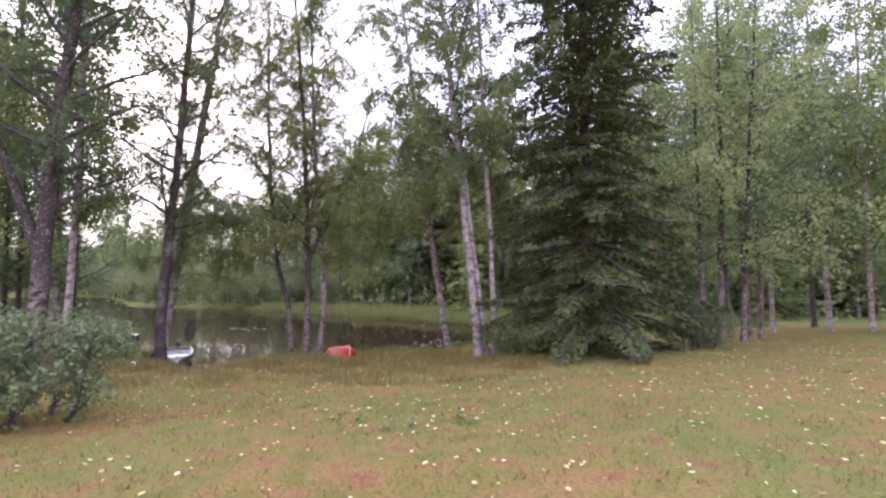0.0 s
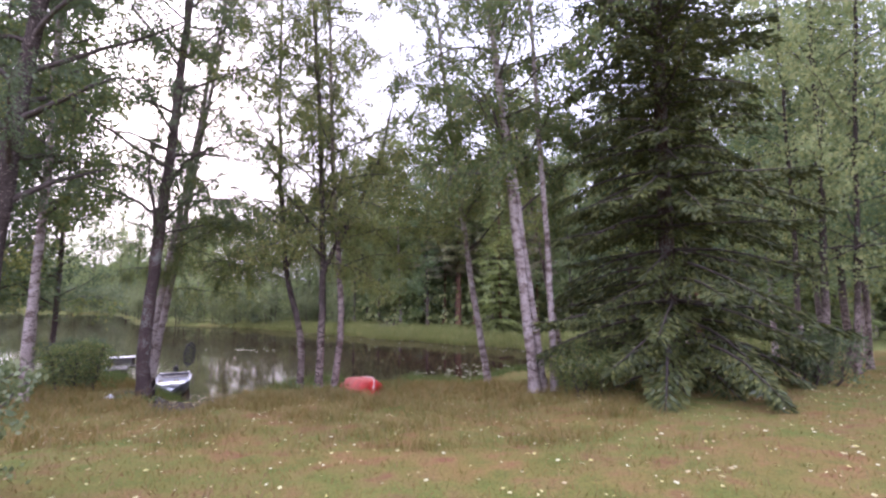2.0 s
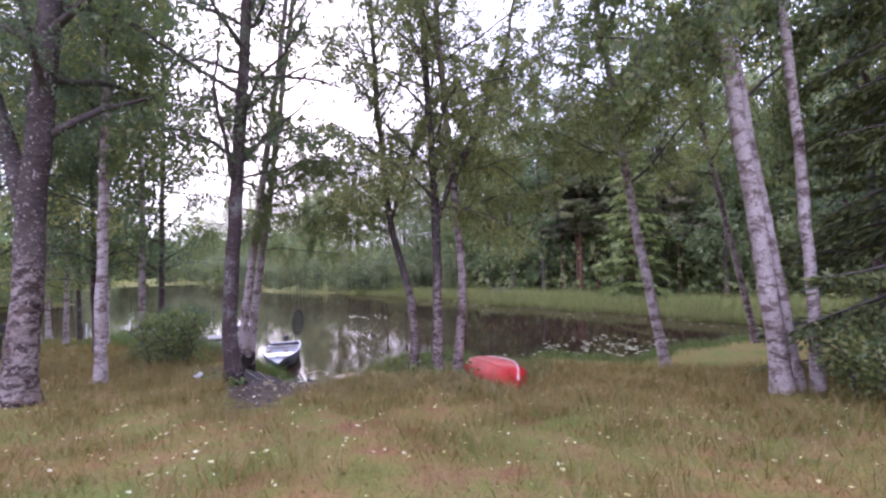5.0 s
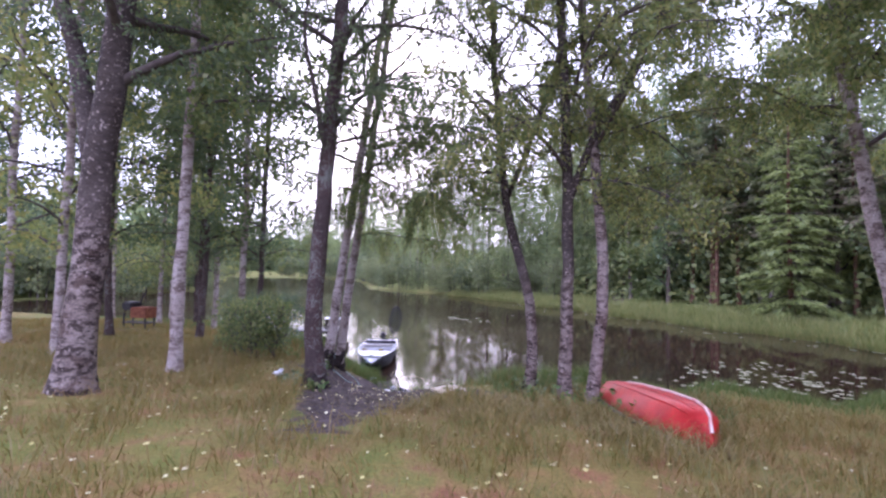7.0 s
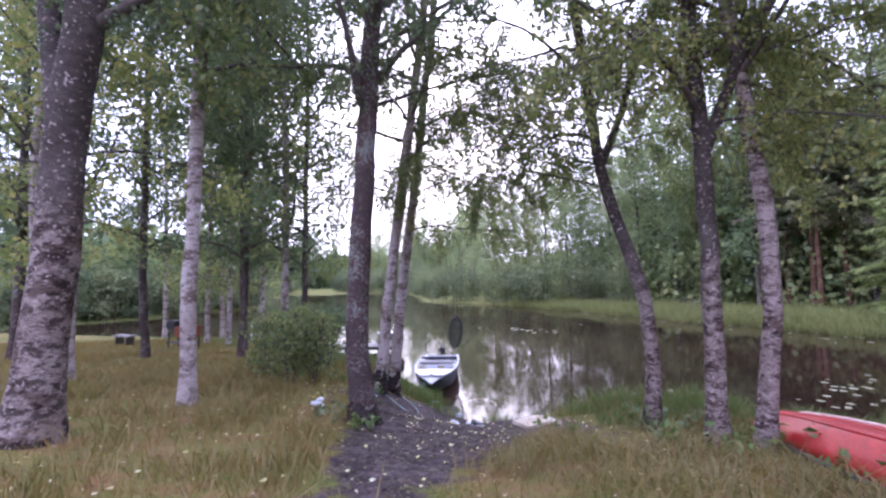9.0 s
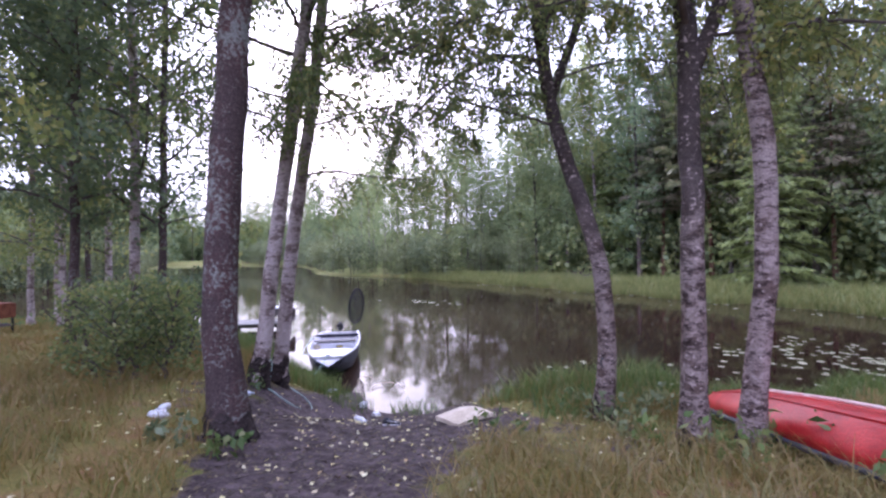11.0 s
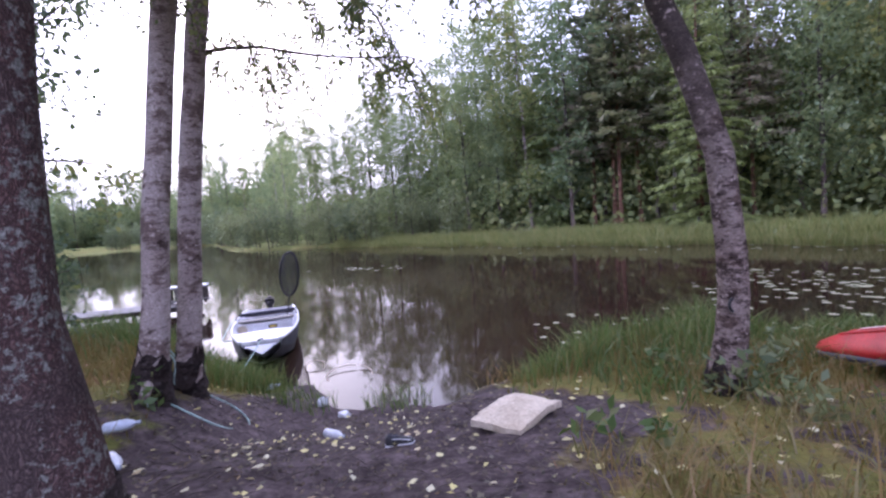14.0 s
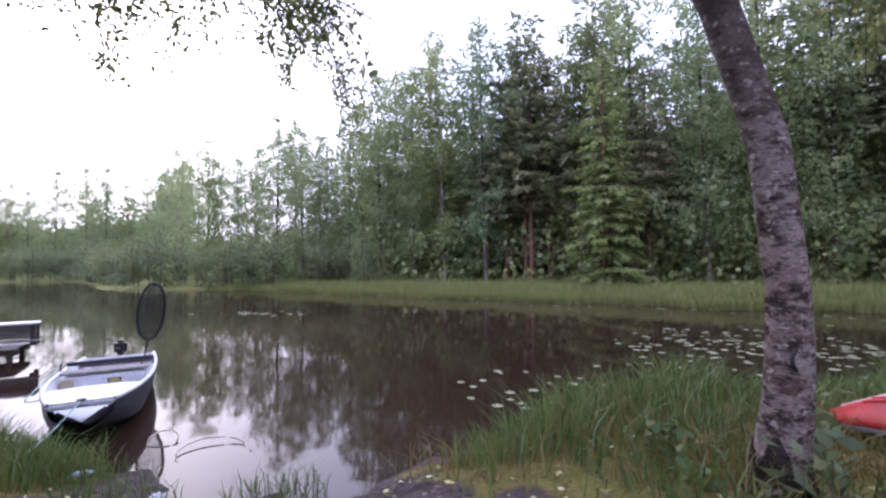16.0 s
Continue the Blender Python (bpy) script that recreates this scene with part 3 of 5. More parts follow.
def conifer(name, label, height_m, radius, dia, first=0.02, sprays=5000, spray=0.28, bark=None, foliage=None, seed=1, whorls=26, droop=0.35, profile=0.85, category="tree", group="", clear=0.0):
    """A conifer at the origin: straight trunk, drooping whorls, needle sprays along every branch."""
    rng = np.random.RandomState(seed)
    root = tagged(new(name), label, category, group)
    s = np.linspace(0, 1, 14)
    axis = np.stack([0.12 * np.sin(s * 3 + seed), 0.1 * np.sin(s * 2.2), height_m * s - 0.1 * (s == 0)], -1)
    v, f = tube_arrays(axis, dia / 2 * (1 - s) ** 0.9 + 0.015 + dia * 0.2 * np.exp(-s * height_m / 0.3), 9, rng, 0.03)
    mesh_part("trunk", Arrays_mesh("trunk", v, f), bark, root)
    wood, segs, wts = Arrays(), [], []
    for w in range(whorls):
        q = first + (1 - first) * (w + rng.uniform(0, 0.7)) / whorls
        if q > 0.985:
            continue
        z = q * height_m
        ln = radius * (1 - (q - first) / (1 - first)) ** profile * rng.uniform(0.8, 1.12) + 0.25
        nb = 7 if q < 0.6 else 5
        for b in range(nb):
            ang = b * 2 * np.pi / nb + w * 1.1 + rng.uniform(-0.25, 0.25)
            l = ln * rng.uniform(0.75, 1.12)
            d = (np.cos(ang), np.sin(ang), 0.15 - 0.25 * (1 - q))
            pts = curve_pts((0, 0, z), d, l, rng, 6, droop * 0.4, 0.06)
            pts[-2:, 2] += np.array([0.04, 0.14]) * l * 0.3
            vv, ff = tube_arrays(pts, np.linspace(0.012 + 0.012 * l, 0.006, 7), 3)
            wood.add(vv, ff)
            segs.append(pts)
            wts.append(l * l)
    tagged(mesh_part("branchwork", wood.mesh("branchwork"), MAT_TWIG, root), kind="stuff")
    segs, wts = np.array(segs), np.array(wts)
    pick = rng.choice(len(segs), sprays, p=wts / wts.sum())
    t = (rng.uniform(clear, 1, sprays) ** 0.7) * 5.99
    k = t.astype(int)
    fr = (t - k)[:, None]
    c = segs[pick, k] * (1 - fr) + segs[pick, k + 1] * fr
    bd = segs[pick, k + 1] - segs[pick, k]
    bd /= np.linalg.norm(bd, axis=1)[:, None]
    lat = np.cross(bd, [0, 0, 1.0])
    lat /= np.linalg.norm(lat, axis=1)[:, None] + 1e-9
    length = np.linalg.norm(segs[:, -1] - segs[:, 0], axis=1)[pick]
    off = rng.uniform(-1, 1, sprays) * 0.24 * length * (1.05 - t / 6.0)
    c = c + lat * off[:, None] - np.array([0, 0, 1.0]) * (np.abs(off) * 0.3 + rng.exponential(0.05, sprays))[:, None]
    d = bd * 0.8 + lat * np.sign(off)[:, None] * 0.7 + rng.normal(size=(sprays, 3)) * 0.3
    d[:, 2] -= droop
    d /= np.linalg.norm(d, axis=1)[:, None]
    sd = np.cross(d, rng.normal(size=(sprays, 3)) * 0.5 + np.array([0, 0, 1.0]))
    sd /= np.linalg.norm(sd, axis=1)[:, None]
    sz = (spray * rng.uniform(0.6, 1.3, sprays))[:, None]
    v = np.stack([c, c + d * sz * 0.5 - sd * sz * 0.14, c + d * sz, c + d * sz * 0.5 + sd * sz * 0.14], 1).reshape(-1, 3)
    tagged(mesh_part("crown", raw_mesh("crown", v, np.arange(4 * sprays).reshape(-1, 4)), foliage, root), kind="stuff")
    return root


def stand(ob, x, y, turn=0.0, scale=1.0, sink=0.0):
    ob.matrix_basis = Matrix.Translation((x, y, h1(x, y) - sink)) @ Matrix.Rotation(radians(turn), 4, "Z") @ Matrix.Scale(scale, 4)
    return ob


def spread_tree(x, y, **kw):
    return stand(broadleaf(**kw), x, y)


SHORE = "birches by the shore"
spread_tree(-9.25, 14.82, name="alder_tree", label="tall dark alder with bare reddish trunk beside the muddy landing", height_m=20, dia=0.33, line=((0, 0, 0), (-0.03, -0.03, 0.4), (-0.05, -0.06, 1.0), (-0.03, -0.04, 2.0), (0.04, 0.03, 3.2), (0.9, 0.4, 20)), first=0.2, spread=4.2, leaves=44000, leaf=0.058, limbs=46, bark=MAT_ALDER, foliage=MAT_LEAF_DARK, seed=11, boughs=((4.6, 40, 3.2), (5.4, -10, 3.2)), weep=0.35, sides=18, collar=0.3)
spread_tree(-11.2, 13.3, name="birch_tree", label="slim white birch with straight trunk on the lawn", height_m=19, dia=0.2, lean=(0.15, 0.25), first=0.22, spread=3.7, leaves=30000, leaf=0.1, limbs=40, bark=MAT_BIRCH, foliage=MAT_LEAF, seed=12, sides=14, group=SHORE)
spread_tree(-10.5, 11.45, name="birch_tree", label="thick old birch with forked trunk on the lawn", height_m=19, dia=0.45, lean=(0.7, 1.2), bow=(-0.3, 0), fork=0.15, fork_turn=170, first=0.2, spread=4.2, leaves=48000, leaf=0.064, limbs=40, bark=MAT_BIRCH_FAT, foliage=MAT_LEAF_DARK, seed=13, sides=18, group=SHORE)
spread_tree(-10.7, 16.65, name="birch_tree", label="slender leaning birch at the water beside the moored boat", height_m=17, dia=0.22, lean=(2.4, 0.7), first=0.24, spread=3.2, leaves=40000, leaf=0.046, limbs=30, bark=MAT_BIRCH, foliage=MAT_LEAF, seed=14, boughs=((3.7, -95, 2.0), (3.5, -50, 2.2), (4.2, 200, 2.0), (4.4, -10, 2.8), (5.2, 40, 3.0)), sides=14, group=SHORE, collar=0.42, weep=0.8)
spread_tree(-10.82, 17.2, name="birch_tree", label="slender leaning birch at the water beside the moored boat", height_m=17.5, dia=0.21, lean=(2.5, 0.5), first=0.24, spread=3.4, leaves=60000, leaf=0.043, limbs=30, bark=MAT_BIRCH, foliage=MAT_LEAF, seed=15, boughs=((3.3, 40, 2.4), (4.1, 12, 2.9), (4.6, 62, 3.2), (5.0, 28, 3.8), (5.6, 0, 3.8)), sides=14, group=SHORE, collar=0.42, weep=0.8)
spread_tree(-5.9, 17.2, name="birch_tree", label="leaning birch with darker upper trunk on the grassy bank", height_m=15.5, dia=0.2, fork=0.255, fork_turn=20, first=0.27, spread=3.8, leaves=60000, leaf=0.054, limbs=40, bark=MAT_BIRCH_DARK, foliage=MAT_LEAF, seed=16, boughs=((3.6, 190, 2.4), (4.0, 155, 2.8), (4.3, 215, 2.8), (4.8, 175, 3.2), (4.9, 250, 3.0), (4.2, 20, 2.6), (5.6, 60, 3.2), (6.2, 100, 3.2)), sides=18, group=SHORE, collar=0.22, weep=0.7,
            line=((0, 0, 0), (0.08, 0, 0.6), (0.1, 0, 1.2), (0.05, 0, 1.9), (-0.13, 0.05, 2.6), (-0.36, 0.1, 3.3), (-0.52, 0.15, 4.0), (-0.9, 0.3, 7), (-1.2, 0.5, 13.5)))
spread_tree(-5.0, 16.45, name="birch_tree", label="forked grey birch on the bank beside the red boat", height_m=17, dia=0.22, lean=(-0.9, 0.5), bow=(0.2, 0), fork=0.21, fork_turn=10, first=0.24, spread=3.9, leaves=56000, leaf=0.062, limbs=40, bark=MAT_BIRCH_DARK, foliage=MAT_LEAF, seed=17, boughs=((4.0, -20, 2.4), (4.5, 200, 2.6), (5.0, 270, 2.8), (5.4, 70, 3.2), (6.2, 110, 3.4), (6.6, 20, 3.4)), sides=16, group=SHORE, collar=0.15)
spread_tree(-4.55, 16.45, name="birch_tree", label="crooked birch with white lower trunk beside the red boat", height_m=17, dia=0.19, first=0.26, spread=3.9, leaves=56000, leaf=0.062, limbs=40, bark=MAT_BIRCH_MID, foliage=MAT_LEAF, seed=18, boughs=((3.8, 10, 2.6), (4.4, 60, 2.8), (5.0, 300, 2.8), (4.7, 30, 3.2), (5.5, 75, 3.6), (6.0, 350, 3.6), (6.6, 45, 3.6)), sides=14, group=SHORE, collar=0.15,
            line=((0, 0, 0), (0.07, 0, 0.7), (0.15, 0, 1.6), (0.16, 0, 2.4), (0.1, 0, 3.3), (-0.05, 0.1, 4.5), (-0.4, 0.3, 8), (-0.9, 0.4, 17)))
spread_tree(0.2, 18.5, name="birch_tree", label="leaning white birch on the bank beside the pond", height_m=19, dia=0.23, lean=(-2.6, 0.3), bow=(-0.1, 0), first=0.24, spread=3.6, leaves=46000, leaf=0.075, limbs=36, boughs=((5.2, 190, 3.0), (6.0, 320, 3.0), (6.4, 130, 3.2), (7.0, 250, 3.4), (7.4, 30, 3.4), (8.2, 170, 3.4), (8.6, 290, 3.4)), bark=MAT_BIRCH, foliage=MAT_LEAF, seed=19, group=SHORE)
spread_tree(1.2, 14.65, name="birch_tree", label="tall double-stemmed white birch beside the spruce", height_m=20, dia=0.26, lean=(-2.0, 0.4), first=0.28, spread=3.6, leaves=32000, leaf=0.092, bark=MAT_BIRCH, foliage=MAT_LEAF, seed=20, stems=((0, 0), (0.24, 0.12)), boughs=((5.6, 200, 2.8), (6.2, 150, 3.0), (6.6, 260, 3.0), (7.2, 100, 3.2), (7.6, 220, 3.2)), weep=0.7, limbs=30, group=SHORE)
spread_tree(1.72, 14.75, name="birch_tree", label="thin white birch close to the spruce", height_m=18, dia=0.16, lean=(-0.7, 0.3), first=0.3, spread=3.2, leaves=20000, leaf=0.092, bark=MAT_BIRCH, foliage=MAT_LEAF, seed=21, boughs=((5.8, 60, 2.8), (6.4, 120, 3.0), (7.0, 20, 3.0), (7.4, 170, 3.0)), weep=0.7, group=SHORE)
spread_tree(3.8, 23.6, name="birch_tree", label="thin grey birch leaning over the bank behind the spruce", height_m=17, dia=0.2, lean=(-3.2, 0.4), first=0.3, spread=2.8, leaves=14000, leaf=0.1, limbs=24, bark=MAT_BIRCH_MID, foliage=MAT_LEAF, seed=22, group=SHORE)

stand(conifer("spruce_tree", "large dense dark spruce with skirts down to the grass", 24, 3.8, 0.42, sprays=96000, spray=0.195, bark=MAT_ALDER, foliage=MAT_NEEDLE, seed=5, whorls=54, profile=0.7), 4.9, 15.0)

# ---- woods round the lawn and across the pond ----
protos = {}


def wood_tree(kind, x, y, turn, size):
    if kind not in protos:
        protos[kind] = FAR_KINDS[kind]()
        return stand(protos[kind], x, y, turn, size)
    ob = copy_thing(protos[kind], Matrix.Identity(4))
    ob.matrix_basis = Matrix.Translation((x, y, h1(x, y))) @ Matrix.Rotation(radians(turn), 4, "Z") @ Matrix.Scale(size, 4)
    return ob


WOODS, LAWN = "trees of the far woods", "trees round the lawn"
FAR_KINDS = {
    "aspen": lambda: broadleaf("aspen_tree", "grey-green aspen of the woods across the pond", 16, 0.24, (0.3, 0), first=0.06, spread=3.3, leaves=9000, leaf=0.185, limbs=30, bark=MAT_BIRCH_DARK, foliage=MAT_LEAF_GREY, seed=31, weep=0.25, sides=7, group=WOODS, twig=1.3, fine=False),
    "birch": lambda: broadleaf("birch_tree", "pale birch of the woods across the pond", 16, 0.2, (0.5, 0), first=0.1, spread=2.9, leaves=7000, leaf=0.18, limbs=28, bark=MAT_BIRCH, foliage=MAT_LEAF, seed=32, weep=0.6, sides=7, group=WOODS, twig=1.2, fine=False),
    "thin": lambda: broadleaf("birch_tree", "thin airy birch on the far shore", 16, 0.15, (0.4, 0.2), first=0.16, spread=2.4, leaves=2300, leaf=0.19, limbs=22, bark=MAT_BIRCH, foliage=MAT_LEAF_GREY, seed=33, weep=0.5, sides=7, group=WOODS, twig=1.1, fine=False),
    "willow": lambda: broadleaf("willow_bush", "rounded yellow-green willow at the far waterline", 5, 0.1, (0, 0), first=0.05, spread=2.6, leaves=2300, leaf=0.23, limbs=12, bark=MAT_ALDER, foliage=MAT_LEAF_LIGHT, seed=34, weep=0.3, stems=((0, 0), (0.5, 0.3), (-0.5, 0.1)), sides=6, group=WOODS, category="bush", twig=1.0, fine=False),
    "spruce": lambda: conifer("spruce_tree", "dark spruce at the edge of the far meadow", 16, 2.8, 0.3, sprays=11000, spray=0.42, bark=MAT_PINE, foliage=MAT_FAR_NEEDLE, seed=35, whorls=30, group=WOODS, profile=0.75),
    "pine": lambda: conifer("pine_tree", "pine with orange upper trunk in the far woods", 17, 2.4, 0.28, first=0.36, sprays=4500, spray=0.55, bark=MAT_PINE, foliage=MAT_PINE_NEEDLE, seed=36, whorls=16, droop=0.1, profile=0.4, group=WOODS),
    "rusty": lambda: conifer("pine_tree", "half-dead pine with rusty brown needles and orange trunk", 15, 2.3, 0.24, first=0.3, sprays=5200, spray=0.4, bark=MAT_PINE, foliage=MAT_LEAF_RUSTY, seed=37, whorls=20, droop=0.25, profile=0.55, group=WOODS),
    "lawn_birch": lambda: broadleaf("birch_tree", "tall grey-stemmed birch on the shaded lawn", 19, 0.22, (0.3, 0.3), first=0.13, spread=3.7, leaves=9000, leaf=0.145, limbs=38, bark=MAT_BIRCH, foliage=MAT_LEAF, seed=41, weep=0.5, sides=9, group=LAWN, twig=0.9, fine=False),
    "lawn_alder": lambda: broadleaf("alder_tree", "dark slim alder on the shaded lawn", 18.5, 0.2, (-0.3, 0.2), bow=(0.15, 0.1), first=0.13, spread=3.7, leaves=9000, leaf=0.145, limbs=38, bark=MAT_ALDER, foliage=MAT_LEAF_DARK, seed=42, weep=0.4, sides=9, group=LAWN, twig=0.9, fine=False),
    "broad_alder": lambda: broadleaf("alder_tree", "spreading many-stemmed alder with low silvery foliage beside the spruce", 17, 0.22, (0.4, -0.3), first=0.17, spread=3.9, leaves=20000, leaf=0.13, limbs=20, bark=MAT_BIRCH_DARK, foliage=MAT_LEAF_GREY, seed=43, weep=0.55, stems=((0, 0), (0.7, -0.2), (-0.5, 0.3)), sides=9, twig=1.1, fine=False),
}
for kind, x, y, turn, size in (
        ("lawn_birch", -14.75, 12.9, 20, 0.85), ("lawn_alder", -20.6, 13.4, 80, 1.1), ("lawn_birch", -17.9, 13.1, 140, 0.9), ("lawn_alder", -18.65, 15.75, 200, 1.0),
        ("lawn_alder", -17.2, 17.7, 10, 0.95), ("lawn_birch", -16.3, 18.6, 260, 1.0), ("lawn_alder", -15.9, 18.9, 300, 0.9), ("lawn_birch", -22.6, 20.4, 40, 0.9),
        ("lawn_alder", -24.3, 22.2, 110, 0.95), ("lawn_birch", -20.6, 20.6, 75, 0.9), ("lawn_birch", -26.0, 11.5, 170, 1.1), ("lawn_alder", -30.5, 16.0, 230, 1.1), ("lawn_birch", -34.0, 10.0, 300, 1.15),
        ("lawn_alder", -18.3, 18.5, 140, 0.9), ("lawn_birch", -27.0, 22.6, 250, 1.0), ("lawn_birch", -23.9, 20.2, 320, 0.85), ("lawn_birch", -38.0, 17.0, 15, 1.1), ("lawn_birch", -29.5, 21.0, 200, 1.0),
        ("broad_alder", 10.3, 17.2, 0, 1.0), ("broad_alder", 12.6, 19.2, 130, 1.05), ("lawn_birch", 15.7, 22.3, 50, 0.9), ("lawn_birch", 18.3, 22.2, 150, 1.05),
        ("lawn_birch", 18.7, 20.4, 210, 0.9), ("lawn_birch", 18.9, 17.3, 250, 1.15), ("lawn_birch", 7.6, 20.0, 310, 1.1), ("lawn_alder", 6.2, 21.5, 60, 1.1), 
        ("lawn_birch", 14.5, 26.0, 90, 1.1), ("lawn_alder", 20.5, 26.0, 20, 1.15), ("lawn_birch", 24.0, 21.0, 180, 1.2), ("broad_alder", 22.5, 16.5, 70, 1.1), ("lawn_alder", 27.0, 18.0, 270, 1.2)):
    wood_tree(kind, x, y, turn, size)

rs = np.random.RandomState(8)
TREE_LINE_X = [-150, -100, -62, -45, -31, -17, -8, 0, 6, 12, 22, 45]
TREE_LINE_Y = [124, 122, 100, 74, 66, 60, 54.5, 50, 46, 43, 40, 38]
for row in range(2):
    x = -60.0 + row * 1.3
    while x < 40:
        y = float(np.interp(x, TREE_LINE_X, TREE_LINE_Y)) + row * 3.2 + rs.uniform(-1, 1)
        p = rs.uniform()
        if x < -24:
            kind = "thin" if p < 0.5 else "birch" if p < 0.7 else "aspen"
        elif x < -7:
            kind = "aspen" if p < 0.75 else "birch" if p < 0.92 else "spruce"
        else:
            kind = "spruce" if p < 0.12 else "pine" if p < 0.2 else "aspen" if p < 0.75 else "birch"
        wood_tree(kind, x, y, rs.uniform(0, 360), rs.uniform(0.92, 1.18) * (1 + 0.05 * row) * float(np.interp(x, [-60, -20, -12, 10], [0.95, 1.0, 1.2, 1.3])))
        x += rs.uniform(2.5, 3.6) + row * 0.7
for kind, x, y, turn, size in (("spruce", 2.6, 44.6, 30, 1.0), ("rusty", -2.9, 52.5, 10, 1.2), ("rusty", 0.2, 51.0, 130, 1.25), ("pine", -1.4, 51.5, 40, 1.3), ("pine", 3.6, 49.5, 200, 1.3), ("rusty", 6.2, 46.5, 70, 1.05)):
    wood_tree(kind, x, y, turn, size)
for k in range(15):
    x = -155 + k * 6.5 + rs.uniform(-2, 2)
    wood_tree("aspen" if k % 3 else "birch", x, float(np.interp(x, TREE_LINE_X, TREE_LINE_Y)) + rs.uniform(-2, 6), rs.uniform(0, 360), rs.uniform(1.25, 1.6))
for k in range(13):
    y = 4 + k * 8.5
    wood_tree("aspen" if k % 2 else "birch", float(np.interp(y, BANK_Y, BANK_X)) - 3 - rs.uniform(0, 4), y, rs.uniform(0, 360), rs.uniform(0.7, 0.95))
for x in np.arange(-56, -14, 2.4):
    wood_tree("willow", float(x) + rs.uniform(-0.8, 0.8), float(far_shore(x)) + rs.uniform(1.0, 3.5) + (3 if x > -24 else 0), rs.uniform(0, 360), rs.uniform(0.6, 1.1))
for y in np.arange(8, 104, 2.6):
    wood_tree("willow", float(np.interp(y, BANK_Y, BANK_X)) - rs.uniform(0.2, 1.8), float(y), rs.uniform(0, 360), rs.uniform(0.7, 1.2))
for x in np.arange(-112, -56, 3.2):
    wood_tree("willow", float(x), float(far_shore(x)) + rs.uniform(0.5, 2.5), rs.uniform(0, 360), rs.uniform(0.9, 1.4))

# dense wood behind the first trees: a ragged canopy wall, then loose leaves before it
cx, cu = np.arange(-75, 70, 0.55), np.linspace(0, 1, 34)
CX, CU = np.meshgrid(cx, cu, indexing="ij")
top = np.interp(CX, [-75, -24, -16, 70], [3.0, 3.5, 12.5, 14.5]) + 1.3 * np.sin(CX * 0.55) + 0.9 * np.sin(CX * 1.4 + 1) + rs.normal(size=CX.shape) * 0.5 * CU
CY = np.interp(CX, TREE_LINE_X, TREE_LINE_Y) + 10.5 + 1.5 * np.sin(CX * 0.7 + CU * 5) * np.sin(CU * 7 + CX * 0.3) + rs.normal(size=CX.shape) * 0.45
wall = grid_mesh("canopy_mass", np.stack([CX + rs.normal(size=CX.shape) * 0.2, CY, height(CX, CY) + CU * top], -1), False)
tagged(mesh_part("canopy_mass", wall, MAT_CANOPY), "deep green mass of woodland behind the far trees", "woods", kind="stuff")
ex = np.array([-62, -60, -64, -72, -92, -130, -158, -105, -66.0])
ey = np.array([-8, 15, 36, 48, 66, 96, 130, 136, 114.0])
run = np.concatenate([[0], np.cumsum(np.hypot(np.diff(ex), np.diff(ey)))])
eu = np.arange(0, run[-1], 0.9)
EU, EV = np.meshgrid(eu, np.linspace(0, 1, 22), indexing="ij")
top = 7.5 + 5 * smooth(60, 150, EU) + 1.3 * np.sin(EU * 0.33) + 0.9 * np.sin(EU * 0.81 + 1) + rs.normal(size=EU.shape) * 0.5 * EV
EX, EY = np.interp(EU, run, ex) + rs.normal(size=EU.shape) * 0.5 - EV * 1.5, np.interp(EU, run, ey) + rs.normal(size=EU.shape) * 0.5
wall = grid_mesh("canopy_mass", np.stack([EX, EY, np.maximum(height(EX, EY), 0.2) + EV * top], -1), False)
tagged(mesh_part("canopy_mass", wall, MAT_CANOPY), "green mass of woodland round the far end of the pond", "woods", kind="stuff")
N = 78000
wxs = rs.uniform(-75, 60, N)
wz = rs.uniform(0, 1, N) ** 1.15 * (14.5 + 2 * np.sin(wxs * 0.8))
base_y = np.interp(wxs, TREE_LINE_X, TREE_LINE_Y) + rs.uniform(5.5, 13, N)
base_y = np.where(rs.uniform(size=N) < 0.25, base_y - 6 - rs.uniform(0, 2, N), base_y)
low = base_y < np.interp(wxs, TREE_LINE_X, TREE_LINE_Y) + 7
wz = np.where(low, wz * 0.35, wz) * np.where(wxs < -22, 0.35, 1.0)
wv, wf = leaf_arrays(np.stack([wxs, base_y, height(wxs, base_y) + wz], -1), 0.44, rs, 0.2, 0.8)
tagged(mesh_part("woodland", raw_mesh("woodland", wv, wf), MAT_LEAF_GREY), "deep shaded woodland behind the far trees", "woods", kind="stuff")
N = 30000
wys = rs.uniform(-8, 128, N)
wxs = np.interp(wys, BANK_Y, BANK_X) - rs.uniform(2, 12, N)
across = rs.uniform(size=N) < 0.3
wxs = np.where(across, rs.uniform(-165, -62, N), wxs)
wys = np.where(across, np.interp(wxs, TREE_LINE_X, TREE_LINE_Y) + rs.uniform(2, 12, N), wys)
wz = rs.uniform(0, 1, N) ** 1.3 * (11 + 5 * smooth(40, 90, wys)) * (0.8 + 0.25 * np.sin(wxs * 0.3) * np.sin(wys * 0.35))
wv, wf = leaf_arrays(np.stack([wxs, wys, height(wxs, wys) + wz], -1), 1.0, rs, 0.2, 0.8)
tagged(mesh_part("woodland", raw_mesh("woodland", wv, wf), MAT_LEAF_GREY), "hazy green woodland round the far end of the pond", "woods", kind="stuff")


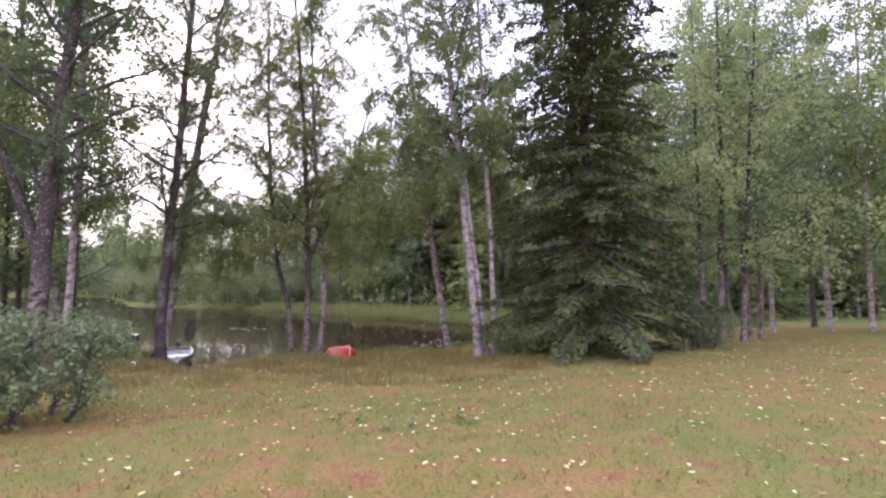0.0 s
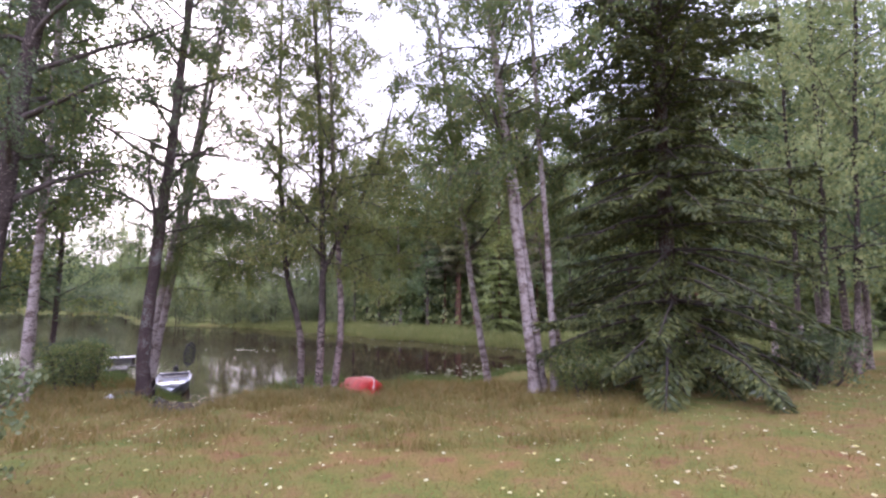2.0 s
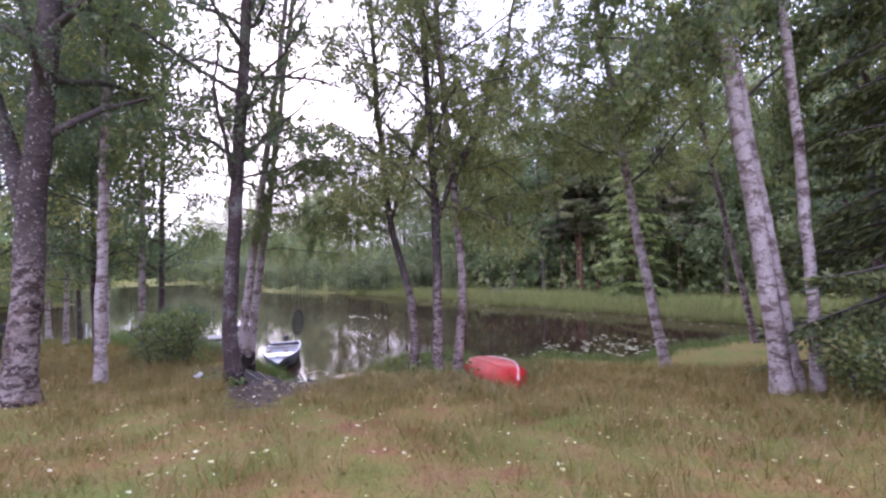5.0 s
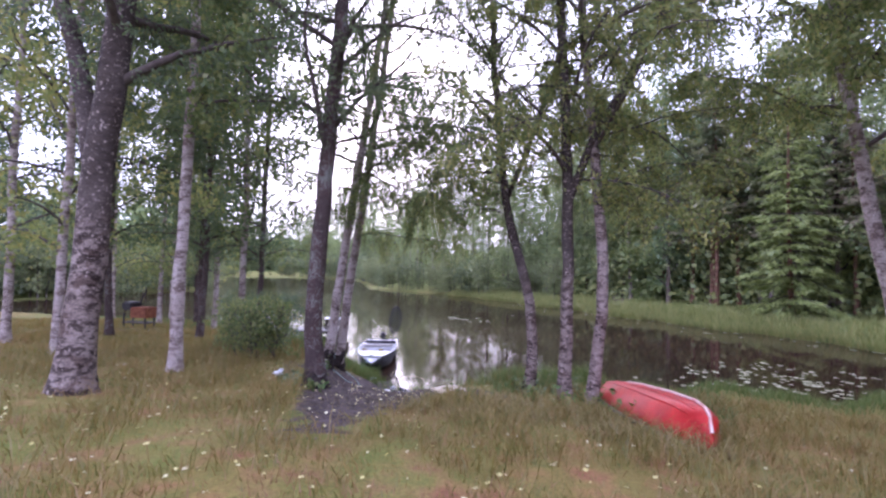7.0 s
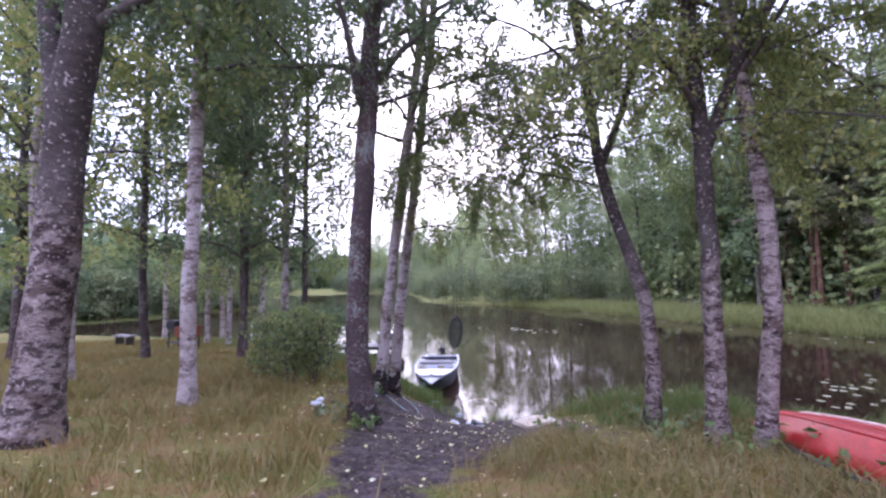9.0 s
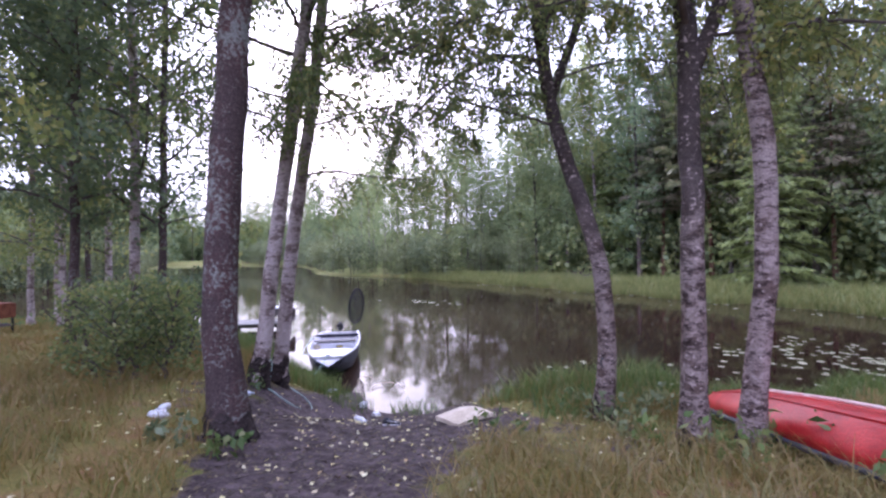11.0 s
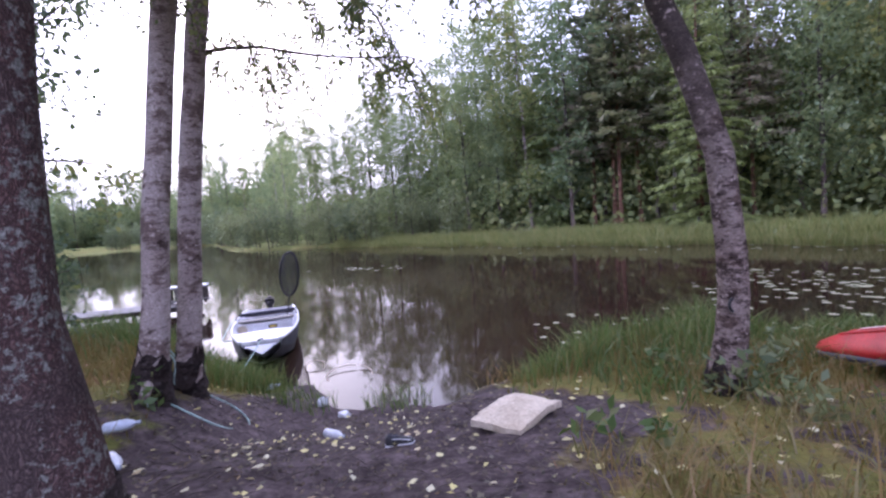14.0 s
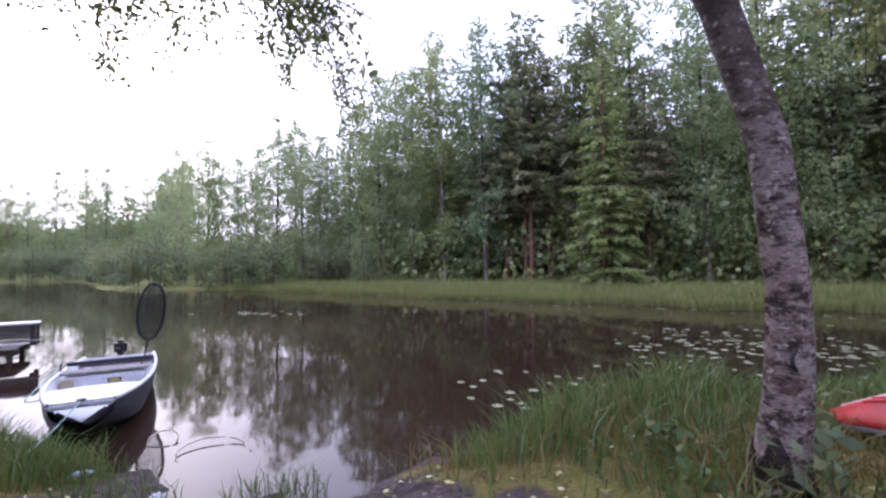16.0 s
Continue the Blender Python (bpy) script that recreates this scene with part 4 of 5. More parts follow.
# ---- bushes ----
def bush(name, label, radius, tall, leaves, leaf, foliage, seed, weep=0.2):
    k = [(radius * 0.45 * math.cos(a), radius * 0.45 * math.sin(a)) for a in (0.3, 1.6, 2.9, 4.1, 5.3)]
    return broadleaf(name, label, tall, 0.035, first=0.02, spread=radius * 0.66, leaves=leaves, leaf=leaf, limbs=14, bark=MAT_TWIG, foliage=foliage, seed=seed, weep=weep, stems=((0, 0), *k), sides=6, category="bush", twig=0.4, rise=1.0, fine=False)


stand(bush("rose_bush", "loose grey-green rose bush on the lawn edge", 1.35, 1.35, 12000, 0.062, MAT_LEAF_LIGHT, 51), -5.35, 5.75)
stand(bush("rose_bush", "low tangled bush at the edge of the lawn", 1.2, 1.0, 8000, 0.06, MAT_LEAF_LIGHT, 52), -6.5, 4.5)
stand(bush("alder_bush", "dense dark young alder bush at the water's edge", 1.0, 1.35, 5200, 0.07, MAT_LEAF, 53), -12.0, 15.7)
stand(bush("alder_bush", "dense dark young alder bush at the water's edge", 1.0, 1.5, 5000, 0.07, MAT_LEAF_DARK, 54), -13.2, 17.0)
stand(bush("elder_bush", "leafy green bush at the foot of the spruce", 0.9, 1.0, 4000, 0.07, MAT_LEAF, 55), 2.3, 14.0)
stand(bush("elder_bush", "dark green bush under the spruce's far side", 0.9, 1.3, 4000, 0.07, MAT_LEAF_DARK, 56), 8.3, 14.9)


def weed(name, label, seed, tall, n, leaf, foliage):
    """Upright broad-leaved weeds in a small clump."""
    rng = np.random.RandomState(seed)
    root = tagged(new(name), label, "plant")
    wood, c = Arrays(), []
    for _ in range(n):
        p = curve_pts((rng.normal() * 0.1, rng.normal() * 0.1, -0.02), (rng.normal() * 0.3, rng.normal() * 0.3, 1), tall * rng.uniform(0.6, 1.1), rng, 5, 0.05)
        wood.add(*tube_arrays(p, np.linspace(0.005, 0.002, 6), 4))
        c += [p[k] + rng.normal(size=3) * 0.035 for k in (2, 3, 3, 4, 4, 5, 5)]
    tagged(mesh_part("stem_tuft", wood.mesh("stem_tuft"), MAT_STRAW, root), kind="stuff")
    v, f = leaf_arrays(np.array(c), leaf, rng, 0.1, 0.5)
    tagged(mesh_part("foliage", raw_mesh("foliage", v, f), foliage, root), kind="stuff")
    return root


for k, (x, y, tall, n) in enumerate(((-5.85, 17.1, 0.4, 5), (-6.2, 17.15, 0.25, 4), (-8.8, 14.25, 0.22, 6), (-9.35, 14.2, 0.25, 6), (-10.6, 16.6, 0.3, 6), (-11.4, 16.4, 0.3, 6), (-10.9, 17.3, 0.25, 5), (-4.8, 15.6, 0.35, 6), (-5.4, 15.9, 0.3, 5), (-0.2, 5.2, 0.14, 5), (0.5, 5.5, 0.15, 5), (-0.9, 5.6, 0.14, 4), (-5.4, 17.5, 0.35, 6), (-5.0, 16.5, 0.4, 6), (-4.5, 16.4, 0.35, 6), (-5.6, 16.6, 0.3, 6), (-4.1, 16.2, 0.4, 6), (-6.3, 17.6, 0.35, 6), (-5.2, 17.9, 0.4, 6), (-6.7, 16.0, 0.25, 5), (-3.8, 15.3, 0.35, 6))):
    stand(weed("weed_plant", "small clump of broad-leaved weeds in the grass", 60 + k, tall, n, 0.11 if tall > 0.2 else 0.07, MAT_TALL_GRASS if k % 3 else MAT_LEAF_LIGHT), x, y)


# ---- grass, fallen leaves ----
def blades(name, label, x, y, length, width, lean, mat, seed, segments=1):
    rng = np.random.RandomState(seed)
    n = len(x)
    z = height(x, y) - 0.01
    base = np.stack([x, y, z], -1)
    a = rng.uniform(0, 2 * np.pi, n)
    side = np.stack([np.cos(a), np.sin(a), 0 * a], -1) * (width * rng.uniform(0.6, 1.3, n))[:, None] / 2
    b = rng.uniform(0, 2 * np.pi, n)
    out = np.stack([np.cos(b), np.sin(b), 0 * b], -1) * (lean * rng.uniform(0.2, 1.4, n) * length)[:, None]
    up = np.array([0, 0, 1.0]) * length[:, None]
    if segments == 1:
        v = np.stack([base - side, base + side, base + out + up * 0.95], 1).reshape(-1, 3)
        me = raw_mesh(name, v, np.arange(3 * n).reshape(n, 3))
    else:
        mid = base + out * 0.3 + up * 0.6
        tip = base + out * 1.1 + up * 0.95
        v = np.stack([base - side, base + side, mid + side * 0.8, mid - side * 0.8, tip + side * 0.15, tip - side * 0.15], 1).reshape(-1, 3)
        k = np.arange(n)[:, None] * 6
        me = raw_mesh(name, v, np.concatenate([k + np.array([[0, 1, 2, 3]]), k + np.array([[3, 2, 4, 5]])], 1).reshape(-1, 4))
    return tagged(mesh_part(name, me, mat), label, "grass", kind="stuff")


rs = np.random.RandomState(21)
n = 150000
x, y = rs.uniform(-13, 13, n), 1.0 + 17.5 * rs.uniform(0, 1, n) ** 0.9
near_path = np.abs(x - np.interp(y, [0, 17], [0, -7])) < 5.5
keep = (near_path | (rs.uniform(size=n) < 0.55)) & (dirt_amount(x, y) < rs.uniform(0.1, 0.7, n)) & (y < near_shore(x) - 0.6)
x, y = x[keep], y[keep]
blades("lawn_grass", "short patchy autumn lawn grass", x, y, rs.uniform(0.03, 0.085, len(x)), 0.011, 0.7, MAT_GRASS, 22)
n = 95000
x, y = rs.uniform(-15, 3, n), rs.uniform(8.6, 18.8, n)
tuft = 0.5 + 0.5 * np.sin(x * 2.3 + 1.2 * np.sin(y * 1.7)) * np.sin(y * 2.1 + np.sin(x * 1.3))
keep = (tuft + smooth(10, 14, y) * 0.5 > rs.uniform(0.3, 1.2, n)) & (dirt_amount(x, y) < rs.uniform(0.1, 0.6, n)) & (y < near_shore(x) - 0.5)
x, y = x[keep], y[keep]
blades("long_grass", "longer yellowing grass among the trees", x, y, rs.uniform(0.07, 0.3, len(x)) * (0.6 + 0.7 * (0.5 + 0.5 * np.sin(x * 3.7 + 2 * np.sin(y * 2.9)))), 0.009, 1.0, MAT_STRAW, 23, 2)
n = 30000
x, y = rs.uniform(-14, 9, n), rs.uniform(5, 18.3, n)
patch = np.sin(x * 1.1 + 1.7 * np.sin(y * 0.8)) * np.sin(y * 1.25 + np.sin(x * 0.9)) + 0.5 * np.sin(x * 2.7) * np.sin(y * 2.3)
keep = (patch > 0.45) & (dirt_amount(x, y) < 0.3) & (y < near_shore(x) - 0.8)
x, y = x[keep], y[keep]
blades("sedge_grass", "reddish-brown withered grass in patches on the lawn", x, y, rs.uniform(0.05, 0.16, len(x)), 0.01, 0.9, MAT_SEDGE, 28)
n = 42000
x = rs.uniform(-24, 10, n)
y = near_shore(x) + rs.normal(size=n) * 0.55 - 0.75
clump = 0.5 + 0.5 * np.sin(x * 3.1) * np.sin(x * 1.3 + 2)
keep = (dirt_amount(x, y) < 0.75) & (np.abs(x + 9.25) > 1.6 + 0.35 * rs.uniform(size=n)) & (np.abs(x + 12.2) + (y < near_shore(x) - 0.2) > 0.7)
x, y, clump = x[keep], y[keep], clump[keep]
blades("bank_grass", "tall fresh green grass along the pond's edge", x, y, rs.uniform(0.22, 0.5, len(x)) * (0.75 + 0.5 * clump) * np.interp(x, [-5, -3.5], [1.0, 0.6]), 0.013, 0.55, MAT_TALL_GRASS, 24, 2)
n = 1600
x, y = rs.uniform(-11.6, -8.2, n), rs.uniform(17.8, 19.6, n)
spot = np.minimum(np.hypot(x + 9.2, (y - 18.9)), np.minimum(np.hypot(x + 10.4, y - 18.6), np.hypot(x + 11.3, y - 19.2)))
x, y = x[spot < 0.45], y[spot < 0.45]
blades("bank_grass", "small tufts of green grass on the landing", x, y, rs.uniform(0.12, 0.3, len(x)), 0.011, 0.6, MAT_TALL_GRASS, 25, 2)
n = 45000
x = rs.uniform(-30, 24, n)
y = far_shore(x) + rs.exponential(2.2, n) - 0.7
blades("marsh_grass", "pale green marsh grass and reeds on the far bank", x, y, rs.uniform(0.3, 0.75, n), 0.05, 0.5, MAT_REED, 26)
n = 5200
x, y = rs.uniform(-7.2, -2.5, n), rs.uniform(14.6, 18.6, n)
k = (np.sin(x * 2.9 + np.sin(y * 2.2)) * np.sin(y * 2.6) > -0.1) & (dirt_amount(x, y) < rs.uniform(0.2, 1.0, n)) & (y < near_shore(x) - 0.9) & (y > 16.3 - 0.35 * (x + 5.0))
blades("green_grass", "green grass and seedlings round the birches and the red boat", x[k], y[k], rs.uniform(0.08, 0.3, k.sum()), 0.016, 0.7, MAT_TALL_GRASS, 29, 2)
n = 60000
x, y = rs.uniform(-28, -12.5, n), rs.uniform(8, 24, n)
k = (dirt_amount(x, y) < rs.uniform(0.1, 0.7, n)) & (y < near_shore(x) - 0.4)
x, y = x[k], y[k]
blades("lawn_grass", "uncut yellowing grass under the trees", x, y, rs.uniform(0.06, 0.2, len(x)) * (0.6 + 0.6 * (0.5 + 0.5 * np.sin(x * 1.9 + 2 * np.sin(y * 1.3)))), 0.02, 0.8, MAT_STRAW, 33)
n = 9000
x, y = rs.uniform(-7.0, -2.6, n), rs.uniform(13.6, 16.9, n)
k = (0.55 + 0.45 * np.sin(x * 4.1 + np.sin(y * 3.3)) * np.sin(y * 3.9 + np.sin(x * 2.7)) > rs.uniform(0.1, 0.9, n)) & (dirt_amount(x, y) < rs.uniform(0.1, 0.7, n))
blades("straw_grass", "tangled yellow withered grass before the leaning birches", x[k], y[k], rs.uniform(0.08, 0.24, k.sum()), 0.011, 1.2, MAT_DRY, 31, 2)
n = 5000
x, y = rs.normal(size=n) * 2.6 - 24.5, rs.normal(size=n) * 1.5 + 22.3
k = y < near_shore(x) - 0.2
blades("green_grass", "bright green patch of lawn at the point", x[k], y[k], rs.uniform(0.08, 0.2, k.sum()), 0.03, 0.6, MAT_TALL_GRASS, 27)

n = 4200
x, y = rs.uniform(-13, 13, n), 0.8 + 17.8 * rs.uniform(0, 1, n)
x[:260], y[:260] = rs.normal(size=260) * 1.7 - 8.8, rs.normal(size=260) * 1.7 + 16.2
k = y < near_shore(x) - 0.3
x, y = x[k], y[k]
c = np.stack([x, y, height(x, y) + 0.03], -1)
v, f = leaf_arrays(c, 0.06, rs, 0.0, 0.75)
v = v.reshape(-1, 4, 3)
v[:, :, 2] = c[:, None, 2] + (v[:, :, 2] - c[:, None, 2]) * 0.35
tagged(mesh_part("fallen_leaf_litter", raw_mesh("fallen_leaf_litter", v.reshape(-1, 3), f), MAT_FALLEN), "pale yellow birch leaves strewn over the lawn", "leaves", kind="stuff")


n = 15000
x, y = rs.uniform(-11.6, -4.2, n), rs.uniform(11.2, 19.3, n)
k = (dirt_amount(x, y) > rs.uniform(0.25, 0.9, n)) & (y < near_shore(x) - 0.15)
x, y = x[k], y[k]
c = np.stack([x, y, height(x, y) + 0.012], -1)
v, f = leaf_arrays(c, 0.045, rs, 0.0, 0.7)
v = v.reshape(-1, 4, 3)
v[:, :, 2] = c[:, None, 2] + (v[:, :, 2] - c[:, None, 2]) * 0.4
tagged(mesh_part("rotting_leaf_litter", raw_mesh("rotting_leaf_litter", v.reshape(-1, 3), f), MAT_LITTER), "brown rotting leaves and bark crumbs on the bare soil", "leaves", kind="stuff")
n = 2600
x, y = rs.uniform(-10.8, -5.5, n), rs.uniform(12.5, 18.9, n)
k = (dirt_amount(x, y) > 0.55) & (y < near_shore(x) - 0.2)
x, y = x[k], y[k]
A = Arrays()
for px_, py_ in zip(x, y):
    a0, ln = rs.uniform(0, math.pi), rs.uniform(0.03, 0.13)
    dx, dy = math.cos(a0) * ln, math.sin(a0) * ln
    z0 = h1(px_, py_) + 0.008
    A.add(*tube_arrays([(px_ - dx, py_ - dy, z0), (px_, py_, z0 + rs.uniform(0, 0.015)), (px_ + dx, py_ + dy, z0)], [0.003, 0.004, 0.002], 3))
tagged(mesh_part("twig_litter", A.mesh("twig_litter"), MAT_TWIG), "fallen twigs scattered over the bare soil", "twigs", kind="stuff")


# ---- loose things ----
MAT_RED = worn("faded_red_gelcoat", (0.3, 0.009, 0.01), (0.44, 0.022, 0.02), 5.0, 0.42, 0, 0.12, spec=0.3)
MAT_NAVY = worn("dark_blue_rubber", (0.012, 0.014, 0.03), (0.03, 0.03, 0.05), 6, 0.6)
MAT_WHITE = worn("weathered_white_gelcoat", (0.6, 0.6, 0.63), (0.72, 0.72, 0.75), 4, 0.4, 0, 0.08)
MAT_HULL = worn("dark_hull_paint", (0.03, 0.032, 0.034), (0.055, 0.055, 0.06), 5, 0.45, 0, 0.1)
MAT_GREYHULL = worn("grey_topside_paint", (0.06, 0.064, 0.07), (0.1, 0.105, 0.115), 5, 0.45, 0, 0.1)
MAT_BLACK = worn("black_plastic", (0.012, 0.012, 0.014), (0.025, 0.025, 0.028), 9, 0.4)
MAT_WOOD = worn("grey_weathered_wood", (0.2, 0.185, 0.17), (0.33, 0.31, 0.29), 5, 0.85, 0, 0.4, (1, 8, 8))
MAT_DARKWOOD = worn("wet_dark_wood", (0.05, 0.04, 0.035), (0.1, 0.08, 0.07), 6, 0.8, 0, 0.4, (1, 8, 8))
MAT_PALE = worn("pale_board", (0.41, 0.345, 0.25), (0.55, 0.48, 0.37), 5, 0.85, 0, 0.3)
MAT_RUST = worn("rusty_iron", (0.16, 0.05, 0.025), (0.26, 0.1, 0.05), 9, 0.85, 0.2, 0.4)
MAT_ROPE = worn("green_rope", (0.28, 0.42, 0.38), (0.4, 0.52, 0.48), 30, 0.8)
MAT_YELLOW = worn("yellow_label", (0.62, 0.45, 0.06), (0.7, 0.52, 0.1), 12, 0.5)
MAT_BOTTLE = worn("cloudy_plastic", (0.55, 0.58, 0.62), (0.75, 0.76, 0.8), 10, 0.3)
MAT_BLUE = worn("pale_blue_plastic", (0.42, 0.48, 0.57), (0.55, 0.6, 0.68), 10, 0.35)
MAT_PAD = worn("lily_pad", (0.24, 0.27, 0.15), (0.4, 0.4, 0.25), 4, 0.3, 0, 0.1)
MAT_NET = worn("dark_net_cord", (0.02, 0.022, 0.025), (0.035, 0.035, 0.04), 20, 0.8)


def box_bm(sx, sy, sz, at=(0, 0, 0), bevel=0.01, rot=(0, 0, 0)):
    bm = bmesh.new()
    bmesh.ops.create_cube(bm, size=1)
    bmesh.ops.scale(bm, vec=(sx, sy, sz), verts=bm.verts)
    if bevel:
        bmesh.ops.bevel(bm, geom=bm.edges[:], offset=bevel, segments=2, affect="EDGES")
    bmesh.ops.transform(bm, matrix=pose(*at, *rot), verts=bm.verts)
    return bm


def tube_part(name, pts, r, mat, parent=None, sides=8, label=""):
    radii = np.full(len(pts), r) if np.isscalar(r) else np.asarray(r)
    pts = np.asarray(pts, float)
    v, f = tube_arrays(pts, radii, sides)
    me = raw_mesh(name, v, f, True)
    return mesh_part(name, me, mat, parent, label)


MAT_KEEL = worn("scuffed_keel", (0.62, 0.5, 0.46), (0.5, 0.24, 0.22), 5.0, 0.5)


def red_boat():
    L = 4.75
    root = tagged(new("rowing_boat"), "overturned faded red fibreglass rowing boat lying in the grass", "boat")
    s = np.linspace(0, 1, 34)
    b = np.interp(s, [0, 0.06, 0.2, 0.4, 0.6, 0.78, 0.9, 0.97, 1], [0.2, 0.32, 0.47, 0.57, 0.58, 0.48, 0.3, 0.14, 0.03])
    d = np.interp(s, [0, 0.06, 0.2, 0.4, 0.7, 0.88, 0.95, 0.985, 1], [0.14, 0.25, 0.37, 0.43, 0.47, 0.47, 0.42, 0.32, 0.2])
    phi = np.linspace(0, np.pi, 25)

    def skin(k, lift=0.0):
        y = np.sign(np.cos(phi)) * np.abs(np.cos(phi)) ** 0.8
        z = np.abs(np.sin(phi)) ** 0.8
        step = 1 + 0.018 * np.sin(phi * 9)
        return np.stack([np.repeat((s * L)[:, None], 25, 1), b[:, None] * y * step * k, d[:, None] * z * step * k + lift], -1)

    outer, inner = skin(1.0), skin(0.955, 0.0)
    P = np.concatenate([outer, inner[:, ::-1]], 1)
    P = np.concatenate([P, P[:, :1]], 1)
    mesh_part("hull", grid_mesh("hull", P), MAT_RED, root)
    for end in (0, -1):
        ring = outer[end]
        c = ring.mean(0)
        P2 = np.stack([ring, ring * 0.5 + c * 0.5 + np.array([(-0.05 if end == 0 else 0.05), 0, 0]), np.repeat(c[None], 25, 0) + np.array([(-0.06 if end == 0 else 0.06), 0, 0])], 0)
        mesh_part("end_panel", grid_mesh("end_panel", P2), MAT_RED, root)
    for side in (0, 24):
        tube_part("gunwale_rim", outer[:, side] + np.array([0, 0, -0.015]), 0.028, MAT_NAVY, root)
    keel = outer[:, 12] + np.array([0, 0, 0.012])
    tube_part("keel_strip", keel, 0.02, MAT_KEEL, root, label="scuffed pale pink keel strip")
    for col in (6, 9, 15, 18):
        tube_part("strake", outer[2:-2, col] * np.array([1, 1.005, 1.005]), 0.011, MAT_RED, root)
    a, e = Vector((-4.5, 18.45, 0)), Vector((-2.88, 14.0, 0))
    za, ze = h1(a.x, a.y) + 0.06, h1(e.x, e.y) - 0.02
    run = e - a
    turn = math.atan2(run.y, run.x)
    pitch = math.atan2(za - ze, run.length)
    root.matrix_basis = Matrix.Translation((a.x, a.y, za)) @ Matrix.Rotation(turn, 4, "Z") @ Matrix.Rotation(pitch, 4, "Y") @ Matrix.Rotation(radians(-14), 4, "X")


red_boat()


def moored_boat():
    L = 4.3
    root = tagged(new("motor_boat"), "white open motor boat with dark hull moored bow to the shore", "boat")
    s = np.linspace(0, 1, 30)
    b = 0.36 + 0.36 * (1 - (1 - np.clip(s / 0.5, 0, 1)) ** 2.2) - 0.1 * np.clip((s - 0.6) / 0.4, 0, 1) ** 2
    zg = 0.55 - 0.11 * s ** 0.6
    zk = -0.14 + 0.3 * np.clip(1 - s / 0.25, 0, 1) ** 1.8
    zc = zk + 0.16 + 0.05 * np.clip(1 - s / 0.3, 0, 1)
    X = s * L - 0.18 * (1 - s) ** 4

    def strip(cols):
        out = []
        for y, z in cols:
            out.append(np.stack([X, y, z], -1))
        return np.stack(out, 1)

    for side in (1, -1):
        mesh_part("topside", grid_mesh("topside", strip([(side * b, zg), (side * b * 0.985, zg * 0.6 + zc * 0.4), (side * b * 0.95, zg * 0.35 + zc * 0.65)])), MAT_GREYHULL, root)
        mesh_part("bottom", grid_mesh("bottom", strip([(side * b * 0.95, zg * 0.35 + zc * 0.65), (side * b * 0.86, zc), (side * b * 0.4, zk * 0.6 + zc * 0.4 - 0.02), (0 * b, zk)])), MAT_HULL, root)
        mesh_part("inner_side", grid_mesh("inner_side", strip([(side * (b - 0.03), zg + 0.005), (side * (b - 0.09), zg - 0.1), (side * (b * 0.85 - 0.06), zc + 0.1), (0 * b, zc * 0 + np.maximum(zk + 0.14, 0.06))])), MAT_WHITE, root)
        tube_part("gunwale", np.stack([X, side * (b - 0.012), zg + 0.012], -1), 0.032, MAT_WHITE, root, 8)
    part("transom", box_bm(0.06, 2 * b[-1], zg[-1] + 0.1, (L, 0, zg[-1] / 2 - 0.05)), MAT_WHITE, root)
    k = 9
    deck = np.stack([np.stack([X[:k], y * (b[:k] - 0.03), zg[:k] - 0.02 + 0.02 * (1 - y * y)], -1) for y in (-1, -0.6, -0.2, 0.2, 0.6, 1)], 1)
    mesh_part("foredeck", grid_mesh("foredeck", deck), MAT_WHITE, root)
    part("bow_cap", box_bm(0.1, 0.74, 0.09, (-0.18, 0, 0.54), 0.03), MAT_WHITE, root)
    bench = part("seat_box", box_bm(0.5, 1.16, 0.4, (2.2, 0, 0.3), 0.03), MAT_WHITE, root)
    part("label_plate", box_bm(0.012, 0.2, 0.075, (1.945, -0.14, 0.4), 0.004), MAT_BLACK, bench, "black label plate with a yellow centre")
    part("label_face", box_bm(0.012, 0.15, 0.035, (1.938, -0.14, 0.4), 0.003), MAT_YELLOW, bench)
    part("seat_board", box_bm(0.3, 1.26, 0.035, (2.15, 0, 0.55), 0.012), MAT_WOOD, root)
    part("stern_seat", box_bm(0.34, 1.2, 0.04, (3.75, 0, 0.4), 0.012), MAT_DARKWOOD, root)
    part("cross_rail", box_bm(0.07, 1.3, 0.07, (2.75, 0, 0.6), 0.012), MAT_NAVY, root)
    part("petrol_can", box_bm(0.16, 0.2, 0.22, (1.95, 0.52, 0.36), 0.03), MAT_PALE, root)
    for y in (-0.68, 0.68):
        tube_part("rowlock", [(2.45, y, 0.53), (2.45, y, 0.64), (2.45, y * 0.98, 0.68)], 0.014, MAT_BLACK, root, 6)
    motor = part("outboard_motor", box_bm(0.26, 0.24, 0.3, (L + 0.1, 0, 0.62), 0.06), MAT_BLACK, root, "black outboard motor on the transom")
    part("leg", box_bm(0.1, 0.09, 0.75, (L + 0.12, 0, 0.3), 0.02), MAT_BLACK, motor)
    tube_part("tiller", [(L, 0, 0.6), (L - 0.22, 0.02, 0.64), (L - 0.42, 0.04, 0.66)], 0.018, MAT_BLACK, motor)
    tube_part("bow_ring", [(-0.2 + 0.05 * math.cos(a), 0.05 * math.sin(a), 0.6) for a in np.linspace(0, 6.28, 14)], 0.009, MAT_BLACK, root, 6)
    root.matrix_basis = Matrix.Translation((-12.08, 20.25, 0.02)) @ Matrix.Rotation(math.atan2(3.65, -2.2), 4, "Z") @ Matrix.Scale(0.9, 4)
    return root


boat = moored_boat()
BM = boat.matrix_basis


